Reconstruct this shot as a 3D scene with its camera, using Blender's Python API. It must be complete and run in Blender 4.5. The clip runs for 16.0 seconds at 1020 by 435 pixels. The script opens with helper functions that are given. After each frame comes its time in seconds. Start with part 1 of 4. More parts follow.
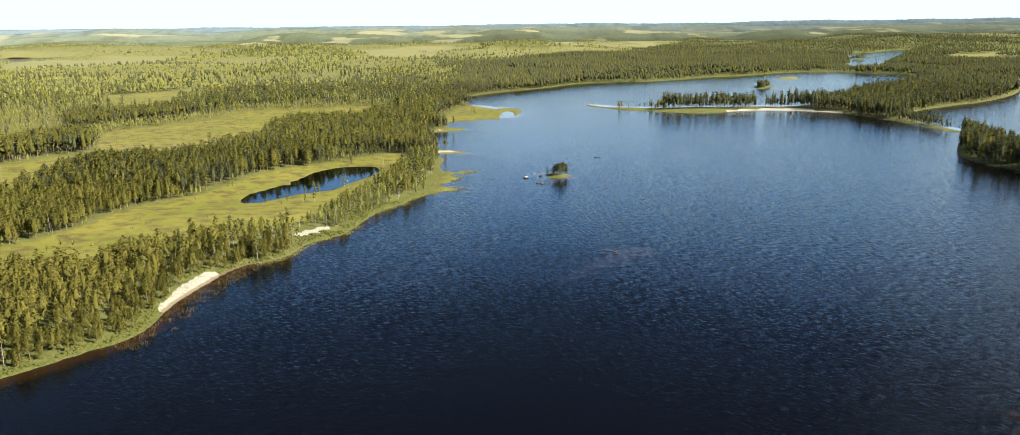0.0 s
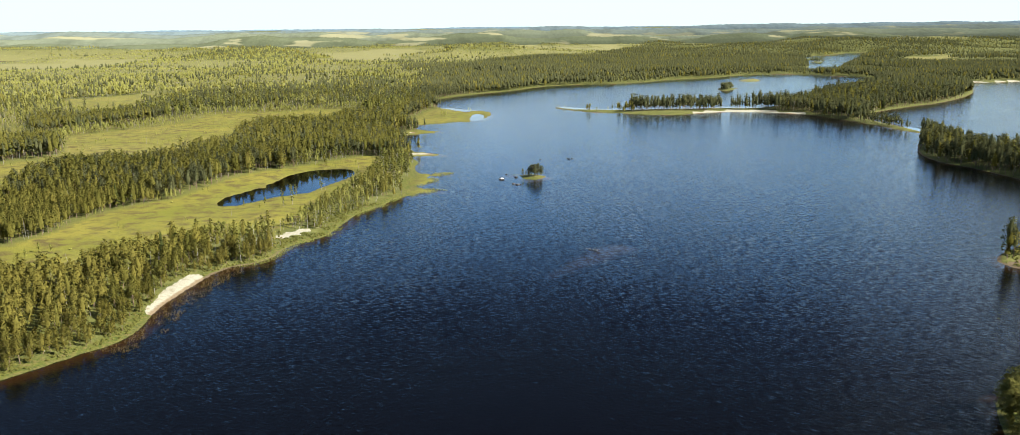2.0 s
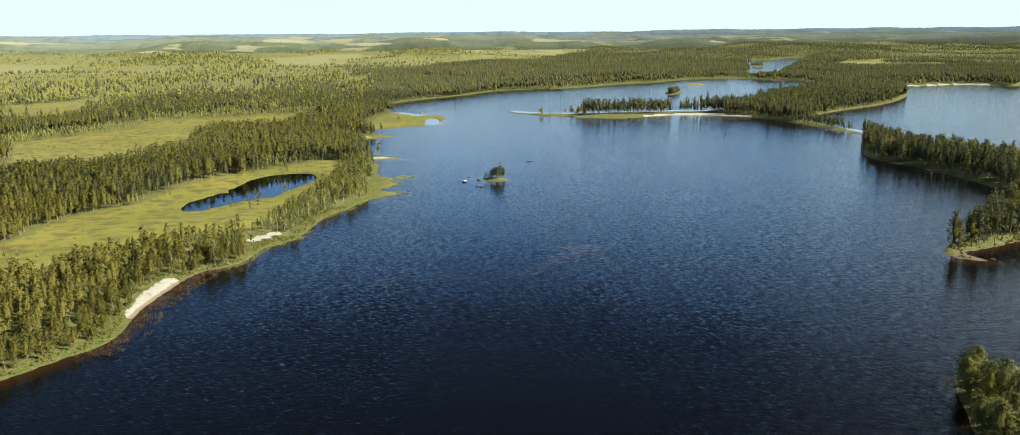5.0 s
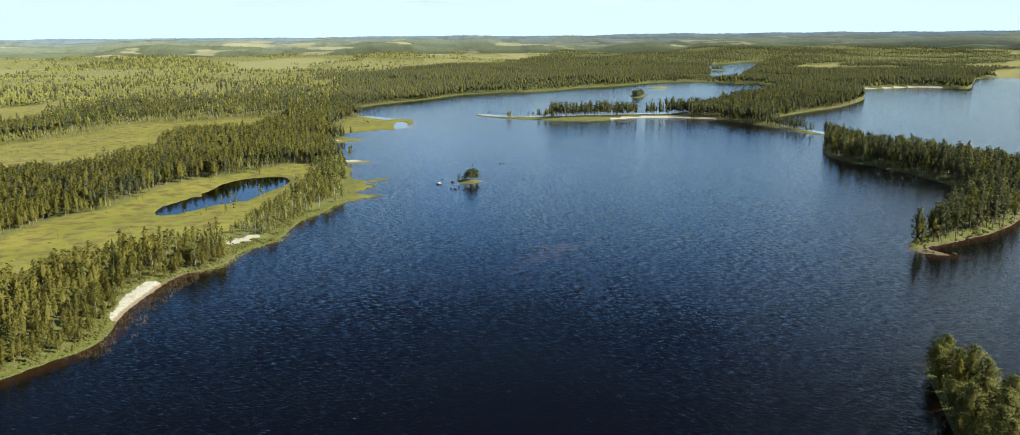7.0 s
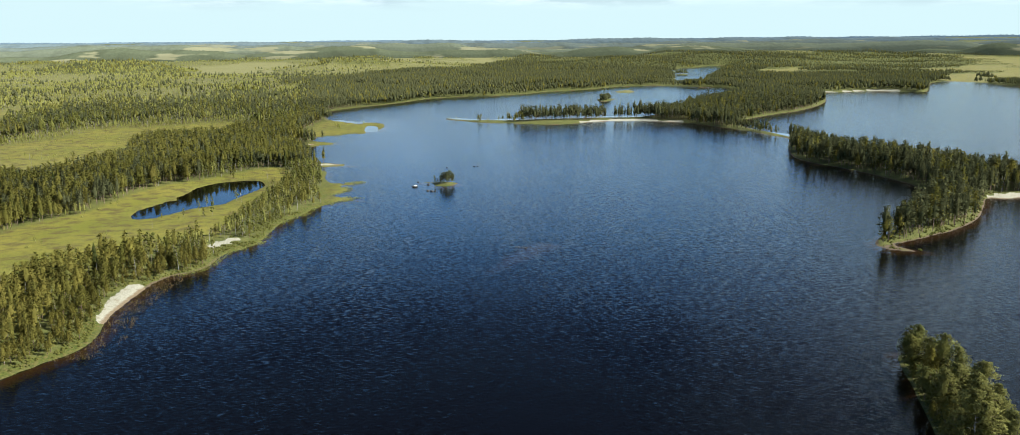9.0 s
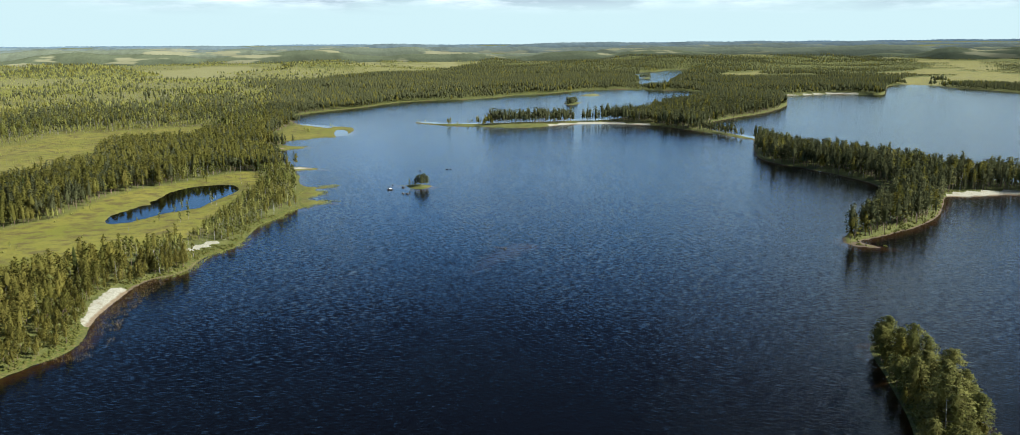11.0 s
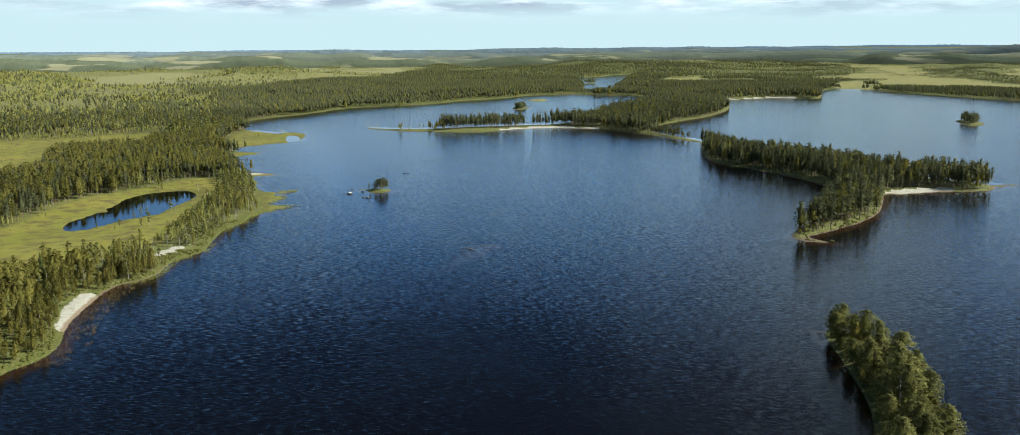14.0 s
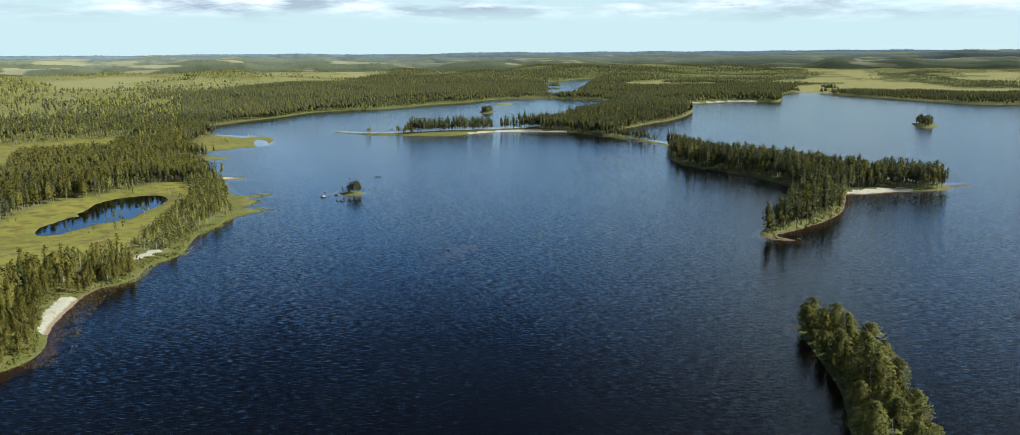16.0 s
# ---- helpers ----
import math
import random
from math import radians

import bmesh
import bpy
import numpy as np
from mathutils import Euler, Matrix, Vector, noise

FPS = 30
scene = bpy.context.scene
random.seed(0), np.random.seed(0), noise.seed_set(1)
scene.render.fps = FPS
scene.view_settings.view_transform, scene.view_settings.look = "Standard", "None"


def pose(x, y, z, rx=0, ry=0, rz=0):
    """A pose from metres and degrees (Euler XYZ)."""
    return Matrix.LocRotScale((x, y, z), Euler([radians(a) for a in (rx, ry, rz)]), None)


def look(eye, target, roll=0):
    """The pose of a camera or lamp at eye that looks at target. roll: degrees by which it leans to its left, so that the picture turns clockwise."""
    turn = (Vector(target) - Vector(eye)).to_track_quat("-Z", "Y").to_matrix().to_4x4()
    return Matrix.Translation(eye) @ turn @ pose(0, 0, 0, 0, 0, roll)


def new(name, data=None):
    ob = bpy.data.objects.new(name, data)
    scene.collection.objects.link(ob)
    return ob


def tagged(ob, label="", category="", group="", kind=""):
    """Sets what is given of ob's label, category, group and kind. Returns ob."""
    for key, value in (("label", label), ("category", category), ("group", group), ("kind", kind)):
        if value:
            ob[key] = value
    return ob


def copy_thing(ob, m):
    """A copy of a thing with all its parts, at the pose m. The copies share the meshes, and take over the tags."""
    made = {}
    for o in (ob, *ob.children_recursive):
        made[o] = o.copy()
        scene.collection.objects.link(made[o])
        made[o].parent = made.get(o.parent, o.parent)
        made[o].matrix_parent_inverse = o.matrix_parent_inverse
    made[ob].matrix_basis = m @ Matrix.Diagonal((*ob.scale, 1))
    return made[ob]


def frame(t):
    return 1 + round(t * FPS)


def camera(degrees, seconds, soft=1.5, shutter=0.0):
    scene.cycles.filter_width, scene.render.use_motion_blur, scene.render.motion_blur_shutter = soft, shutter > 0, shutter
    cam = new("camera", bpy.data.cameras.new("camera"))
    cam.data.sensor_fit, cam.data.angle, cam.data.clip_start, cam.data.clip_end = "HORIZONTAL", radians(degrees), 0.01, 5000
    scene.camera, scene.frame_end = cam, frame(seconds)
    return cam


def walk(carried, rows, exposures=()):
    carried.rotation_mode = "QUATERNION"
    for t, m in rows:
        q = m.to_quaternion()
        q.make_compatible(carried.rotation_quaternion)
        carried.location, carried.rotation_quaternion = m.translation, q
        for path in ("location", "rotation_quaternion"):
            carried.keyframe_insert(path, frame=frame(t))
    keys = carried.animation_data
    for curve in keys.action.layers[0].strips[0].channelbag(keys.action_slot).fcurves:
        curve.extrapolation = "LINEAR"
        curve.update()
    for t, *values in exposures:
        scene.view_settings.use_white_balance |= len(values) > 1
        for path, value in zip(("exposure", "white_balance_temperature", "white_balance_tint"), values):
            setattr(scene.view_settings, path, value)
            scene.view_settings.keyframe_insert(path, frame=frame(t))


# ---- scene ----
# A lake in pine country, seen from a drone about 100 m up that slides back to the left and turns to the right.


def eye(x, y, z, yaw, pitch, roll):
    """Camera pose: yaw to the left of +y, pitch up, roll as look() leans, in degrees."""
    a, b = radians(yaw), radians(pitch)
    ahead = Vector((-math.sin(a) * math.cos(b), math.cos(a) * math.cos(b), math.sin(b)))
    here = Vector((x, y, z))
    return look(here, here + ahead * 100, roll)


cam = camera(62.213, 16.0, soft=0.8)
walk(cam, [
    (0, eye(0.00, 0.00, 100.00, 0.003, -12.849, -0.680)),
    (0.5, eye(-2.18, -1.30, 99.97, -0.628, -12.809, -0.674)),
    (1, eye(-4.37, -2.59, 99.95, -1.262, -12.759, -0.663)),
    (1.5, eye(-6.56, -3.86, 99.93, -1.905, -12.720, -0.658)),
    (2, eye(-8.76, -5.12, 99.93, -2.556, -12.674, -0.650)),
    (2.5, eye(-10.95, -6.40, 99.89, -3.195, -12.639, -0.636)),
    (3, eye(-13.15, -7.70, 99.88, -3.820, -12.580, -0.615)),
    (3.5, eye(-15.33, -9.07, 99.83, -4.444, -12.545, -0.594)),
    (4, eye(-17.51, -10.41, 99.82, -5.074, -12.489, -0.578)),
    (6.5, eye(-28.21, -16.98, 99.47, -8.331, -12.192, -0.537)),
    (7, eye(-30.34, -18.28, 99.40, -8.960, -12.127, -0.522)),
    (7.5, eye(-32.50, -19.62, 99.34, -9.582, -12.056, -0.507)),
    (8, eye(-34.73, -20.94, 99.29, -10.188, -11.993, -0.491)),
    (8.5, eye(-36.90, -22.25, 99.25, -10.808, -11.920, -0.474)),
    (9, eye(-39.04, -23.56, 99.20, -11.412, -11.862, -0.455)),
    (11.5, eye(-49.71, -29.98, 99.08, -14.529, -11.549, -0.435)),
    (12, eye(-51.85, -31.26, 99.06, -15.161, -11.500, -0.444)),
    (12.5, eye(-54.05, -32.54, 99.04, -15.776, -11.437, -0.449)),
    (13, eye(-56.26, -33.86, 98.99, -16.402, -11.375, -0.451)),
    (13.5, eye(-58.43, -35.17, 98.96, -17.062, -11.320, -0.452)),
    (14, eye(-60.55, -36.50, 98.98, -17.742, -11.263, -0.448)),
    (14.5, eye(-62.73, -37.82, 98.97, -18.418, -11.212, -0.434)),
    (15, eye(-64.97, -39.12, 98.96, -19.063, -11.135, -0.418)),
    (15.5, eye(-67.29, -40.39, 98.94, -19.673, -11.069, -0.403)),
    (16, eye(-69.61, -41.63, 98.96, -20.274, -10.999, -0.385)),
], exposures=[(0, 1.60, 6600, 10), (4, 1.49, 6500, 9), (9, 1.25, 6120, 8), (16, 1.1, 5980, 7.5)])

# ------------------------------------------------------------------ world and sun
SUN_AZ, SUN_EL = radians(112), radians(36)  # azimuth clockwise from +y
world = bpy.data.worlds.new("world")
scene.world = world
world.use_nodes = True
nt = world.node_tree
nt.nodes.clear()


def wn(kind, **kw):
    n = nt.nodes.new(kind)
    for k, v in kw.items():
        n.inputs[k].default_value = v
    return n


sky = wn("ShaderNodeTexSky")
sky.sky_type = "NISHITA"
sky.sun_disc = False
sky.sun_elevation, sky.sun_rotation = SUN_EL, SUN_AZ
sky.air_density, sky.dust_density, sky.ozone_density = 1.0, 0.4, 2.5
tc = wn("ShaderNodeTexCoord")
mp = wn("ShaderNodeMapping", Scale=(2.6, 2.6, 16.0))
cl2 = wn("ShaderNodeTexNoise", Scale=4.2, Detail=6.0, Roughness=0.6)
shade = wn("ShaderNodeMix")
shade.data_type = "RGBA"
shade.inputs["A"].default_value, shade.inputs["B"].default_value = (4.3, 5.1, 5.8, 1), (10.2, 11.0, 11.4, 1)
cl = wn("ShaderNodeTexNoise", Scale=1.7, Detail=7.0, Roughness=0.56)
ramp = wn("ShaderNodeValToRGB")
ramp.color_ramp.elements[0].position, ramp.color_ramp.elements[0].color = 0.43, (0, 0, 0, 1)
ramp.color_ramp.elements[1].position, ramp.color_ramp.elements[1].color = 0.57, (1, 1, 1, 1)
sep = wn("ShaderNodeSeparateXYZ")
band = wn("ShaderNodeMapRange")
band.inputs["From Min"].default_value, band.inputs["From Max"].default_value = 0.030, 0.050
mul = wn("ShaderNodeMath")
mul.operation = "MULTIPLY"
mixc = wn("ShaderNodeMix")
mixc.data_type = "RGBA"
bg = wn("ShaderNodeBackground", Strength=0.052)
out = wn("ShaderNodeOutputWorld")
L = nt.links.new
L(tc.outputs["Generated"], mp.inputs["Vector"])
L(mp.outputs["Vector"], cl.inputs["Vector"])
L(cl.outputs["Fac"], ramp.inputs["Fac"])
L(mp.outputs["Vector"], cl2.inputs["Vector"])
tone = wn("ShaderNodeMapRange")
tone.inputs["From Min"].default_value, tone.inputs["From Max"].default_value = 0.42, 0.62
L(cl2.outputs["Fac"], tone.inputs["Value"])
L(tone.outputs["Result"], shade.inputs["Factor"])
L(shade.outputs["Result"], mixc.inputs["B"])
L(tc.outputs["Generated"], sep.inputs["Vector"])
L(sep.outputs["Z"], band.inputs["Value"])
L(ramp.outputs["Color"], mul.inputs[0])
high = wn("ShaderNodeMapRange")
for key, value in (("From Min", 0.07), ("From Max", 0.16), ("To Min", 1.0), ("To Max", 0.0)):
    high.inputs[key].default_value = value
low_band = wn("ShaderNodeMath")
low_band.operation = "MULTIPLY"
L(sep.outputs["Z"], high.inputs["Value"])
L(band.outputs["Result"], low_band.inputs[0])
L(high.outputs["Result"], low_band.inputs[1])
east = wn("ShaderNodeMapRange")
for key, value in (("From Min", 0.35), ("From Max", 0.60), ("To Min", 0.0), ("To Max", 0.95)):
    east.inputs[key].default_value = value
cover = wn("ShaderNodeMath")
cover.operation = "MAXIMUM"
L(sep.outputs["X"], east.inputs["Value"])
L(low_band.outputs["Value"], cover.inputs[0])
L(east.outputs["Result"], cover.inputs[1])
far_up = wn("ShaderNodeMath")
far_up.operation = "MULTIPLY"
L(cover.outputs["Value"], far_up.inputs[0])
L(band.outputs["Result"], far_up.inputs[1])
L(far_up.outputs["Value"], mul.inputs[1])
L(mul.outputs["Value"], mixc.inputs["Factor"])
# a bright veil of high haze low over the horizon
veil = wn("ShaderNodeMapRange")
veil.interpolation_type = "SMOOTHSTEP"
for key, value in (("From Min", 0.05), ("From Max", 0.25), ("To Min", 0.96), ("To Max", 0.0)):
    veil.inputs[key].default_value = value
mixv = wn("ShaderNodeMix")
mixv.data_type = "RGBA"
mixv.inputs["B"].default_value = (6.1, 7.4, 6.8, 1)
L(sep.outputs["Z"], veil.inputs["Value"])
L(veil.outputs["Result"], mixv.inputs["Factor"])
blue = wn("ShaderNodeMapRange")
blue.interpolation_type = "SMOOTHSTEP"
for key, value in (("From Min", 0.02), ("From Max", 0.32), ("To Min", 0.95), ("To Max", 0.0)):
    blue.inputs[key].default_value = value
mixb = wn("ShaderNodeMix")
mixb.data_type = "RGBA"
mixb.inputs["B"].default_value = (3.9, 12.6, 29.0, 1)
L(sep.outputs["Z"], blue.inputs["Value"])
L(blue.outputs["Result"], mixb.inputs["Factor"])
deeper = wn("ShaderNodeMix")
deeper.data_type, deeper.blend_type = "RGBA", "MULTIPLY"
deeper.inputs["Factor"].default_value, deeper.inputs["B"].default_value = 1.0, (0.60, 0.60, 0.64, 1)
L(sky.outputs["Color"], deeper.inputs["A"])
L(deeper.outputs["Result"], mixb.inputs["A"])
L(mixb.outputs["Result"], mixv.inputs["A"])
L(mixv.outputs["Result"], mixc.inputs["A"])
L(mixc.outputs["Result"], bg.inputs["Color"])
L(bg.outputs["Background"], out.inputs["Surface"])

sun_data = bpy.data.lights.new("sun", "SUN")
sun_data.energy, sun_data.angle, sun_data.color = 5.0, radians(0.53), (1.0, 0.93, 0.80)
sun = new("sun", sun_data)
toward = Vector((math.sin(SUN_AZ) * math.cos(SUN_EL), math.cos(SUN_AZ) * math.cos(SUN_EL), math.sin(SUN_EL)))
sun.matrix_world = look(toward * 800, (0, 0, 0))


# ------------------------------------------------------------------ materials
def material(name):
    m = bpy.data.materials.new(name)
    m.use_nodes = True
    m.node_tree.nodes.clear()
    return m


class Nodes:
    """A short hand for building node trees."""

    def __init__(self, m):
        self.t = m.node_tree

    def add(self, kind, props=(), **inputs):
        n = self.t.nodes.new(kind)
        for k, v in dict(props).items():
            setattr(n, k, v)
        for k, v in inputs.items():
            self.put(n, k.replace("_", " "), v)
        return n

    def put(self, n, key, v):
        socket = n.inputs[key]
        if hasattr(v, "is_linked"):
            self.t.links.new(v, socket)
        else:
            socket.default_value = v

    def noise(self, scale, detail=3.0, rough=0.55, vector=None):
        n = self.add("ShaderNodeTexNoise", Scale=scale, Detail=detail, Roughness=rough)
        self.put(n, "Vector", vector if vector else self.where())
        return n.outputs["Fac"]

    def where(self):
        return self.add("ShaderNodeNewGeometry").outputs["Position"]

    def attr(self, name):
        n = self.add("ShaderNodeAttribute")
        n.attribute_name = name
        return n.outputs["Fac"]

    def span(self, v, a, b, c=0.0, d=1.0):
        n = self.add("ShaderNodeMapRange")
        for k, x in (("Value", v), ("From Min", a), ("From Max", b), ("To Min", c), ("To Max", d)):
            self.put(n, k, x)
        return n.outputs["Result"]

    def math(self, op, a, b=0.0):
        n = self.add("ShaderNodeMath", {"operation": op})
        self.put(n, 0, a)
        self.put(n, 1, b)
        return n.outputs["Value"]

    def mix(self, fac, a, b):
        n = self.add("ShaderNodeMix", {"data_type": "RGBA"})
        for k, x in (("Factor", fac), ("A", a), ("B", b)):
            self.put(n, k, (*x, 1) if isinstance(x, tuple) and len(x) == 3 else x)
        return n.outputs["Result"]

    def bump(self, height, strength, distance):
        return self.add("ShaderNodeBump", Height=height, Strength=strength, Distance=distance).outputs["Normal"]

    def end(self, shader):
        o = self.add("ShaderNodeOutputMaterial")
        self.t.links.new(shader, o.inputs["Surface"])


def make_ground():
    m = material("ground_cover")
    n = Nodes(m)
    fine, mid, wide = n.noise(0.9, 4), n.noise(0.12, 4), n.noise(0.02, 3)
    floor_ = n.mix(n.span(mid, 0.35, 0.65), (0.060, 0.074, 0.018), (0.120, 0.126, 0.036))
    floor_ = n.mix(n.span(fine, 0.45, 0.75), floor_, (0.10, 0.10, 0.035))
    moss = n.mix(n.span(wide, 0.35, 0.65), (0.130, 0.134, 0.020), (0.182, 0.166, 0.032))
    moss = n.mix(n.span(n.noise(0.0035, 3), 0.5, 0.7, 0.0, 0.5), moss, (0.17, 0.155, 0.065))
    moss = n.mix(n.span(mid, 0.46, 0.66), moss, (0.085, 0.068, 0.024))
    moss = n.mix(n.span(n.noise(0.3, 4, 0.7), 0.52, 0.66, 0.0, 0.45), moss, (0.075, 0.072, 0.018))
    moss = n.mix(n.span(fine, 0.5, 0.8), moss, (0.14, 0.14, 0.034))
    # bog paled with distance: aerial haze put into the ground colour
    moss = n.mix(n.attr("far_haze"), moss, n.mix(n.noise(0.03, 3), (0.180, 0.182, 0.078), (0.240, 0.234, 0.122)))
    col = n.mix(n.attr("bog"), floor_, moss)
    grass = n.mix(n.span(fine, 0.35, 0.7), (0.050, 0.066, 0.014), (0.110, 0.112, 0.024))
    grass = n.mix(n.span(n.noise(0.45, 3, 0.6), 0.5, 0.66, 0.0, 0.6), grass, (0.12, 0.095, 0.04))
    shore = n.attr("shore")
    ragged = n.math("SUBTRACT", n.math("ADD", shore, n.span(mid, 0.2, 0.8, -2.0, 2.0)), n.span(n.attr("reedy"), 0.0, 1.0, 0.0, 7.0))
    near_shore = n.math("MULTIPLY", n.span(ragged, 1.2, 3.5, 1.0, 0.0), n.span(n.attr("bog"), 0.0, 0.6, 1.0, 0.3))
    col = n.mix(near_shore, col, grass)
    rim = n.math("ADD", shore, n.span(fine, 0.2, 0.8, -0.7, 0.7))
    rim_sand = n.mix(fine, (0.060, 0.045, 0.028), (0.15, 0.115, 0.075))
    col = n.mix(n.math("MULTIPLY", n.span(rim, 0.9, 1.6, 1.0, 0.0), n.span(n.attr("reedy"), 0.0, 0.6, 1.0, 0.15)), col, rim_sand)
    sand = n.mix(n.span(n.noise(2.2, 4, 0.7), 0.3, 0.7), (0.25, 0.245, 0.19), (0.36, 0.355, 0.29))
    sand = n.mix(n.span(n.noise(0.35, 4, 0.7), 0.52, 0.68, 0.0, 0.7), sand, (0.19, 0.16, 0.10))
    sand = n.mix(n.span(n.math("ADD", n.attr("shore"), n.span(fine, 0.2, 0.8, -0.6, 0.6)), 1.4, 2.6, 0.85, 0.0), sand, (0.15, 0.105, 0.06))
    col = n.mix(n.span(n.math("ADD", n.attr("sand"), n.span(fine, 0.2, 0.8, -0.25, 0.25)), 0.4, 0.55), col, sand)
    # bed blackened off the shore, in place of light lost in deep water
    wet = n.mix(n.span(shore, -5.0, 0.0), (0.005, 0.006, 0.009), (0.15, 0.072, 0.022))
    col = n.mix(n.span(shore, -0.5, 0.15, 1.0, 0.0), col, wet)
    p = n.add("ShaderNodeBsdfPrincipled", Base_Color=col, Roughness=0.95, Normal=n.bump(n.math("ADD", fine, mid), 0.7, 0.5))
    n.put(p, "Specular IOR Level", 0.15)
    n.end(p.outputs["BSDF"])
    return m


def make_ridge(name, col, pale):
    """Woods seen from very far, haze already in their colour, with paler clearings and bogs between them."""
    m = material(name)
    n = Nodes(m)
    lie = n.add("ShaderNodeMapping", Vector=n.where(), Scale=(1.0, 0.2, 1.4)).outputs["Vector"]
    c = n.mix(n.span(n.noise(0.11, 5, 0.7, lie), 0.36, 0.64), tuple(0.88 * v for v in col), tuple(1.08 * v for v in col))
    c = n.mix(n.span(n.noise(0.014, 4, 0.6, lie), 0.50, 0.66, 0.0, 0.7), c, tuple(0.66 * v for v in col))
    if pale:
        flat = n.add("ShaderNodeMapping", Vector=n.where(), Scale=(0.30, 0.12, 2.4), Location=(300, 0, 90)).outputs["Vector"]
        c = n.mix(n.span(n.noise(0.016, 3, 0.5, flat), 0.575, 0.62, 0.0, pale), c, (0.235, 0.230, 0.140))
    n.end(n.add("ShaderNodeBsdfDiffuse", Color=c, Roughness=0.9).outputs[0])
    return m


def make_water(name="lake_water", wind=1.0, rough=0.10, gloss_index=1.17):
    """Dark humic water: a mirror with wind ripples of three sizes over a bed that shows only in the shallows."""
    m = material(name)
    n = Nodes(m)
    pos = n.where()

    def plus(a, b, op="ADD"):
        v = n.add("ShaderNodeVectorMath", {"operation": op})
        n.put(v, 0, a)
        n.put(v, 1, b)
        return v.outputs[0]

    def ripples(freq, stretch, turn, steep, side, detail):
        """Slopes of short wind waves that run across the lake; turn is the way they run, stretch how far the crests are drawn out."""
        turned = n.add("ShaderNodeMapping", Vector=pos, Rotation=(0, 0, radians(turn)))
        drawn = n.add("ShaderNodeMapping", Vector=turned.outputs["Vector"], Scale=(stretch, 1.0, 1.0))
        t = n.add("ShaderNodeTexNoise", Vector=drawn.outputs["Vector"], Scale=freq, Detail=detail, Roughness=0.5)
        parts_ = n.add("ShaderNodeSeparateColor")
        n.put(parts_, "Color", t.outputs["Color"])
        along = n.math("MULTIPLY", n.math("SUBTRACT", parts_.outputs[0], 0.5), steep)
        cross = n.math("MULTIPLY", n.math("SUBTRACT", parts_.outputs[1], 0.5), side)
        sn, cs = math.sin(radians(turn)), math.cos(radians(turn))
        c = n.add("ShaderNodeCombineXYZ")
        n.put(c, "X", n.math("ADD", n.math("MULTIPLY", along, sn), n.math("MULTIPLY", cross, cs)))
        n.put(c, "Y", n.math("SUBTRACT", n.math("MULTIPLY", along, cs), n.math("MULTIPLY", cross, sn)))
        return c.outputs[0]

    gust = n.noise(0.012, 4, 0.6)
    def share(v, fac):
        """A slope times a factor that may vary over the lake."""
        sc = n.add("ShaderNodeVectorMath", {"operation": "SCALE"})
        n.put(sc, 0, v)
        n.put(sc, "Scale", fac)
        return sc.outputs[0]

    # the crests bend round: two trains of waves, the one giving way to the other towards the east
    where = n.add("ShaderNodeSeparateXYZ", Vector=pos)
    bend = n.span(where.outputs["X"], -30.0, 45.0, 0.0, 1.0)
    west_train = plus(ripples(5.0, 0.12, 27, 0.16, 0.04, 0.5), ripples(3.1, 0.10, 25, 0.40, 0.03, 0.4))
    east_train = plus(ripples(5.0, 0.12, 46, 0.16, 0.04, 0.5), ripples(3.1, 0.10, 44, 0.40, 0.03, 0.4))
    chop = plus(share(west_train, n.math("SUBTRACT", 1.0, bend)), share(east_train, bend))
    cross_sea = plus(ripples(3.2, 0.16, 35, 0.13, 0.03, 0.4), ripples(1.4, 0.2, 36, 0.06, 0.02, 1.0))
    total = plus(plus(chop, cross_sea), plus(ripples(0.4, 0.4, 44, 0.03, 0.015, 1.0), ripples(0.09, 0.5, 38, 0.022, 0.006, 2.0)))
    scaled = n.add("ShaderNodeVectorMath", {"operation": "SCALE"})
    n.put(scaled, 0, total)
    n.put(scaled, "Scale", n.span(gust, 0.32, 0.68, 0.93 * wind, 1.04 * wind))
    nor = n.add("ShaderNodeVectorMath", {"operation": "NORMALIZE"})
    n.put(nor, 0, plus(scaled.outputs[0], (0.0, 0.0, 1.0)))
    nor = nor.outputs[0]
    gloss = n.add("ShaderNodeBsdfGlossy", Color=(0.88, 0.97, 1.0, 1), Roughness=rough, Normal=nor)
    deep = n.add("ShaderNodeBsdfTransparent", Color=(0.34, 0.32, 0.34, 1))
    fr = n.add("ShaderNodeFresnel", IOR=gloss_index, Normal=nor)
    mx = n.add("ShaderNodeMixShader")
    n.put(mx, 0, fr.outputs["Fac"])
    n.t.links.new(deep.outputs[0], mx.inputs[1])
    n.t.links.new(gloss.outputs[0], mx.inputs[2])
    n.end(mx.outputs[0])
    return m


